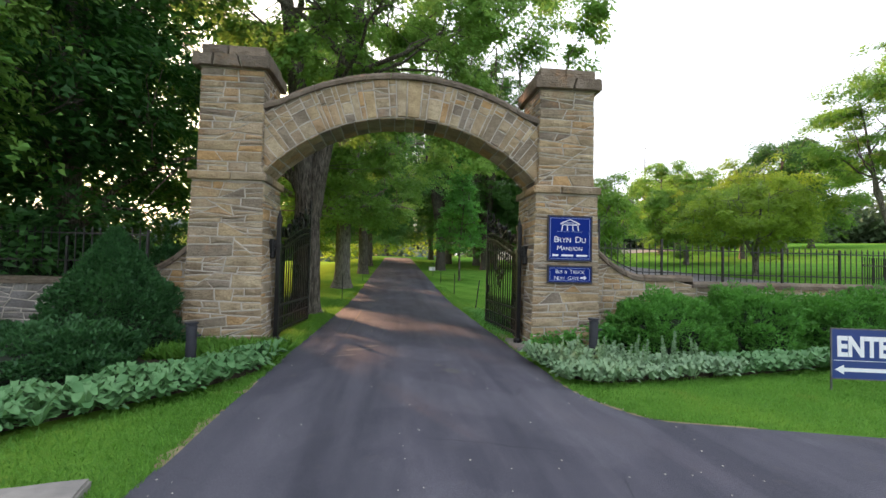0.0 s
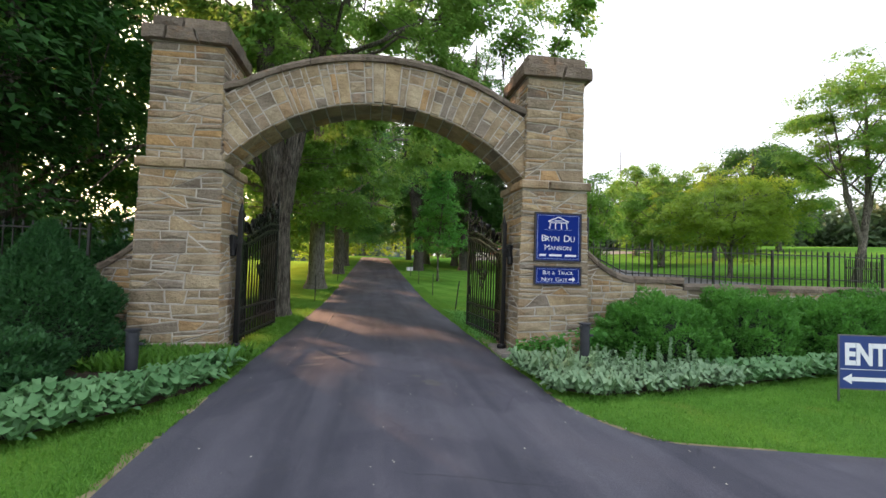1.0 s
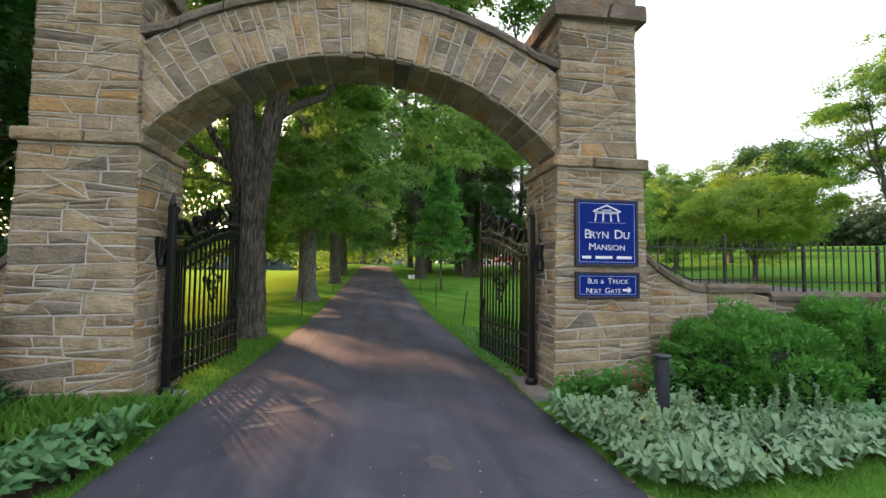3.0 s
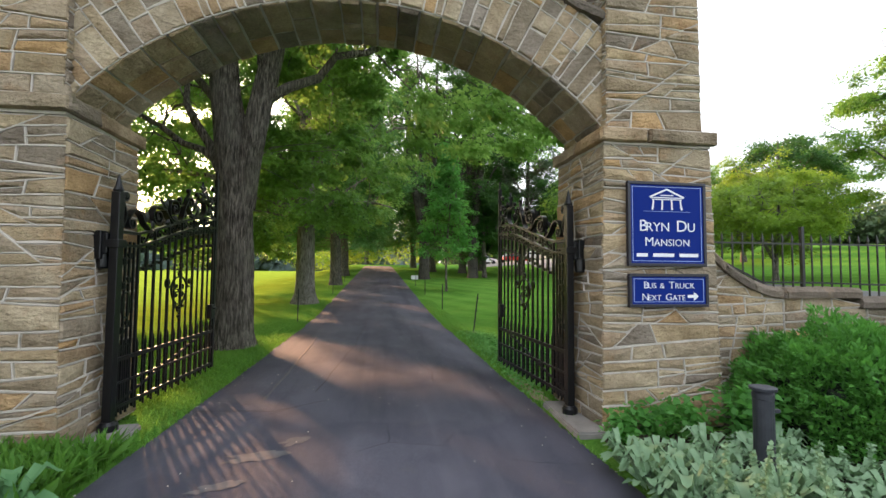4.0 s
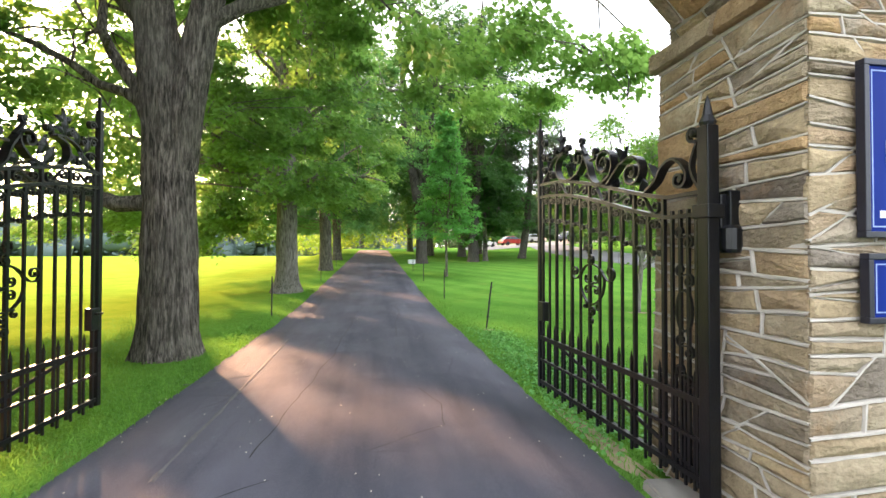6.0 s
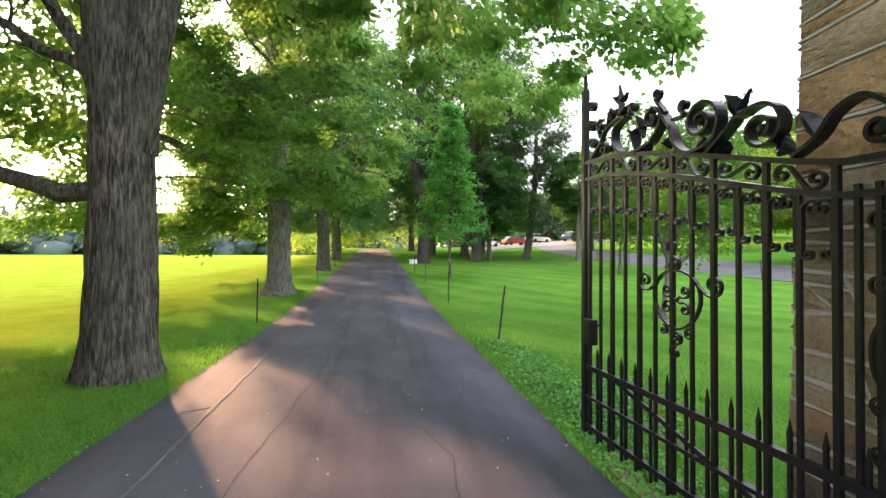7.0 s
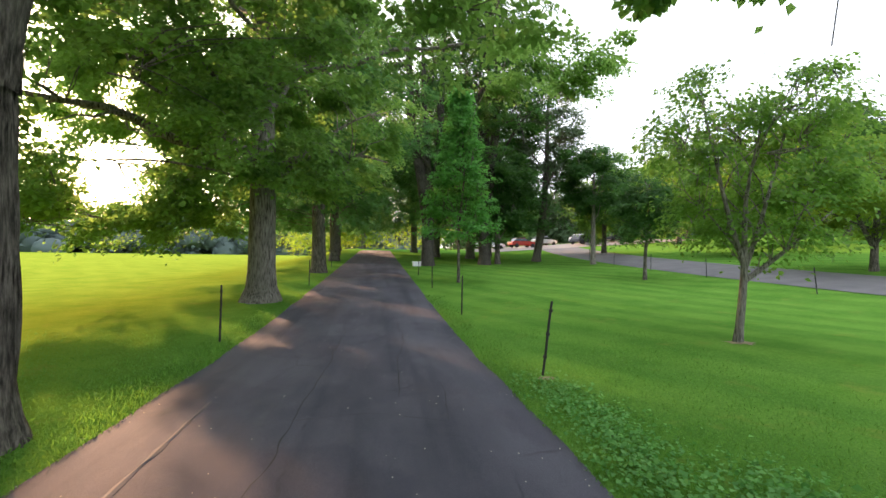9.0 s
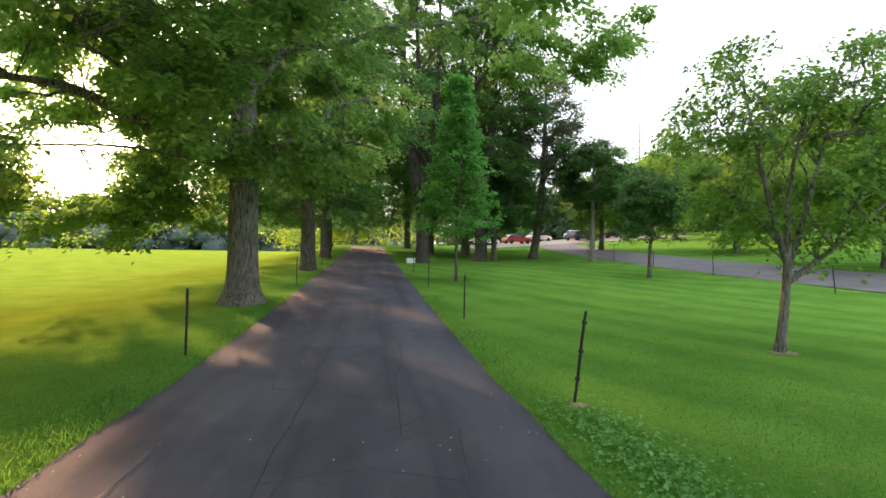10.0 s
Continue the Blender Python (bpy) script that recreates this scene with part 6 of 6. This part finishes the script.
def bare_patch(x, y, rx, ry, turn, seed):
    n, c, s = 30, math.cos(radians(turn)), math.sin(radians(turn))
    verts = [(x, y, height(x, y) + 0.006)]
    for k in range(n):
        a = 2 * math.pi * k / n
        q = 0.8 + 0.8 * noise.noise((3 * math.cos(a) + seed, 3 * math.sin(a), seed))
        px, py = rx * q * math.cos(a), ry * q * math.sin(a)
        px, py = x + c * px - s * py, y + s * px + c * py
        verts.append((px, py, height(px, py) - 0.012))
    tagged(shape("bare_earth", verts, [(0, 1 + k, 1 + (k + 1) % n) for k in range(n)], EARTH, smooth=True), "bare dry earth at the edge of the grass", "earth", kind="structure")


def earth_edge(east, y0, y1, wide, seed):
    """Dry earth where the grass has drawn back from the asphalt."""
    n = 110
    verts, faces = [], []
    for k in range(n + 1):
        y = y0 + (y1 - y0) * k / n
        e, e2 = drive_edges(y)[1 if east else 0], drive_edges(y + 0.02)[1 if east else 0]
        d = math.hypot(e2 - e, 0.02)
        nx, ny = (0.02 / d, -(e2 - e) / d) if east else (-0.02 / d, (e2 - e) / d)
        w = wide * max(-0.25, 0.3 + 2.2 * noise.noise((y * 1.6, seed, 0)) + 1.2 * noise.noise((y * 7, seed, 3)))
        deep = 0.0 if w > 0.02 else -0.06
        for s, z in ((-0.03, -0.012), (w * 0.5, -0.01), (w, -0.026)):
            verts.append((e + nx * s, y + ny * s, z + deep))
    for k in range(n):
        for j in (0, 1):
            a = 3 * k + j
            faces.append((a, a + 1, a + 4, a + 3))
    tagged(shape("bare_earth", verts, faces, EARTH, smooth=True), "dry bare earth between grass and asphalt", "earth", kind="structure")


earth_edge(True, -2.5, -4.6, 0.1, 1)
earth_edge(False, -2.6, -6.2, 0.12, 2)
bare_patch(2.25, 1.3, 0.9, 0.12, 92, 3)
bare_patch(2.72, 6.72, 0.13, 0.1, 0, 4)
bare_patch(7.42, 8.75, 0.3, 0.22, 0, 5)


# ---- beyond the eastern fence ----
def panel_fence():
    ob = thing("iron_fence", "dense black iron railing standing behind the wall", "fence", (11.6, 1.5, 0), 24)
    shared = None
    for k in range(20):
        if not shared:
            p = part("picket", box((-0.009, -0.009, 0), (0.009, 0.009, 1.95)), IRON, ob)
            shared = p.data
        else:
            p = put(new("picket", shared), IRON, ob)
        p.location = (0.16 * k, 0, 0)
    for z in (0.3, 1.2, 1.72):
        part("fence_rail", box((0, -0.02, z), (3.1, 0.02, z + 0.04)), IRON, ob)


panel_fence()

# ---- parking place and cars ----
def lot(x0, y0, x1, y1):
    nx, ny = 16, 10
    verts = [(x0 + (x1 - x0) * i / nx, y0 + (y1 - y0) * j / ny, height(x0 + (x1 - x0) * i / nx, y0 + (y1 - y0) * j / ny) + 0.05) for j in range(ny + 1) for i in range(nx + 1)]
    faces = [(j * (nx + 1) + i, j * (nx + 1) + i + 1, (j + 1) * (nx + 1) + i + 1, (j + 1) * (nx + 1) + i) for j in range(ny) for i in range(nx)]
    tagged(shape("parking_place", verts, faces, CONCRETE, smooth=True), "pale paved parking place beyond the lawn", "parking place", kind="structure")


lot(14, 58, 46, 74)
GLASS = plain("dark_car_glass", (0.01, 0.012, 0.014), (0.02, 0.022, 0.025), 3, 0.08, 0, 0.0)
RUBBER = plain("tyre_rubber", (0.01, 0.01, 0.01), (0.02, 0.02, 0.02), 20, 0.85)
HUB = plain("wheel_metal", (0.3, 0.3, 0.31), (0.45, 0.45, 0.45), 20, 0.35, 0.9)


def car(label, at, turn, paint):
    ob = thing("car", label, "car", at, turn, "parked cars")
    side = [(-2.2, 0.35), (-2.15, 0.75), (-1.9, 0.92), (-1.5, 0.98), (1.0, 0.98), (1.9, 0.85), (2.2, 0.68), (2.22, 0.35)]

    def loft(profile, w0, w1, z0, z1):
        bm = bmesh.new()
        rows = []
        for s in (-1, 1):
            rows.append([bm.verts.new((x, s * (w0 + (w1 - w0) * (z - z0) / (z1 - z0)), z)) for x, z in profile])
        n = len(profile)
        for k in range(n):
            bm.faces.new((rows[0][k], rows[0][(k + 1) % n], rows[1][(k + 1) % n], rows[1][k]))
        bm.faces.new(rows[0][::-1])
        bm.faces.new(rows[1])
        bmesh.ops.recalc_face_normals(bm, faces=bm.faces[:])
        bmesh.ops.bevel(bm, geom=bm.edges[:], offset=0.05, segments=2, affect="EDGES")
        return bm
    part("body", loft(side, 0.9, 0.84, 0.35, 0.98), paint, ob, smooth=False)
    part("roof", loft([(-1.25, 1.36), (-1.1, 1.46), (0.1, 1.48), (0.3, 1.38)], 0.66, 0.6, 1.36, 1.48), paint, ob)
    part("window", loft([(-1.85, 0.96), (-1.22, 1.4), (0.25, 1.42), (1.0, 0.96)], 0.8, 0.64, 0.96, 1.42), GLASS, ob)
    for x in (-1.35, 1.35):
        for s in (-1, 1):
            wheel = part("wheel", lathe([(0.2, -0.11), (0.31, -0.1), (0.33, -0.06), (0.33, 0.06), (0.31, 0.1), (0.2, 0.11)], 20), RUBBER, ob)
            wheel.matrix_basis = pose(x, s * 0.8, 0.33, 90, 0, 0)
            part("rim", lathe([(0.2, -0.112), (0.19, -0.115), (0.05, -0.118)], 14), HUB, wheel)


paints = {"red": plain("red_car_paint", (0.3, 0.02, 0.015), (0.36, 0.03, 0.02), 2, 0.25, 0, 0.0), "white": plain("white_car_paint", (0.7, 0.7, 0.7), (0.78, 0.78, 0.78), 2, 0.25, 0, 0.0), "dark": plain("black_car_paint", (0.015, 0.016, 0.02), (0.025, 0.026, 0.03), 2, 0.2, 0, 0.0), "silver": plain("silver_car_paint", (0.4, 0.41, 0.42), (0.5, 0.5, 0.5), 2, 0.28, 0.5, 0.0)}
for colour, x, y, turn in (("red", 22.0, 65.5, 12), ("white", 17.5, 67, 20), ("dark", 31.2, 64.5, 30), ("white", 33.0, 69, 35), ("silver", 27.2, 70, 25), ("dark", 37.5, 67, 35)):
    car(colour.replace("dark", "black") + " parked car on the pale parking place", (x, y, height(x, y) + 0.05), turn, paints[colour])
box_thing = thing("utility_box", "small white box at the foot of a tree", "box", (3.1, 31.0, height(3.1, 31.0)), 10)
part("case", box((-0.25, -0.18, -0.05), (0.25, 0.18, 0.26), 0.02), WHITE, box_thing)
part("lid", box((-0.27, -0.2, 0.26), (0.27, 0.2, 0.3), 0.01), WHITE, box_thing)


# ---- dead conifer far off ----
def snag():
    ob = thing("dead_conifer", "tall bare dead conifer above the far trees", "tree", (59, 92, height(59, 92)))
    r = random.Random(6)
    shape("trunk", *tube([(0, 0, 0), (0.1, 0, 12), (0, 0, 26)], [0.3, 0.2, 0.05], 8), BARK, ob)
    for k in range(26):
        z = 10 + 0.6 * k
        a, ln = r.uniform(0, 6.28), (27 - z) * 0.16 + 0.3
        shape("branch", *tube([(0, 0, z), (math.cos(a) * ln * 0.6, math.sin(a) * ln * 0.6, z - 0.1), (math.cos(a) * ln, math.sin(a) * ln, z + 0.3)], [0.06, 0.05, 0.02], 5), BARK, ob)


snag()
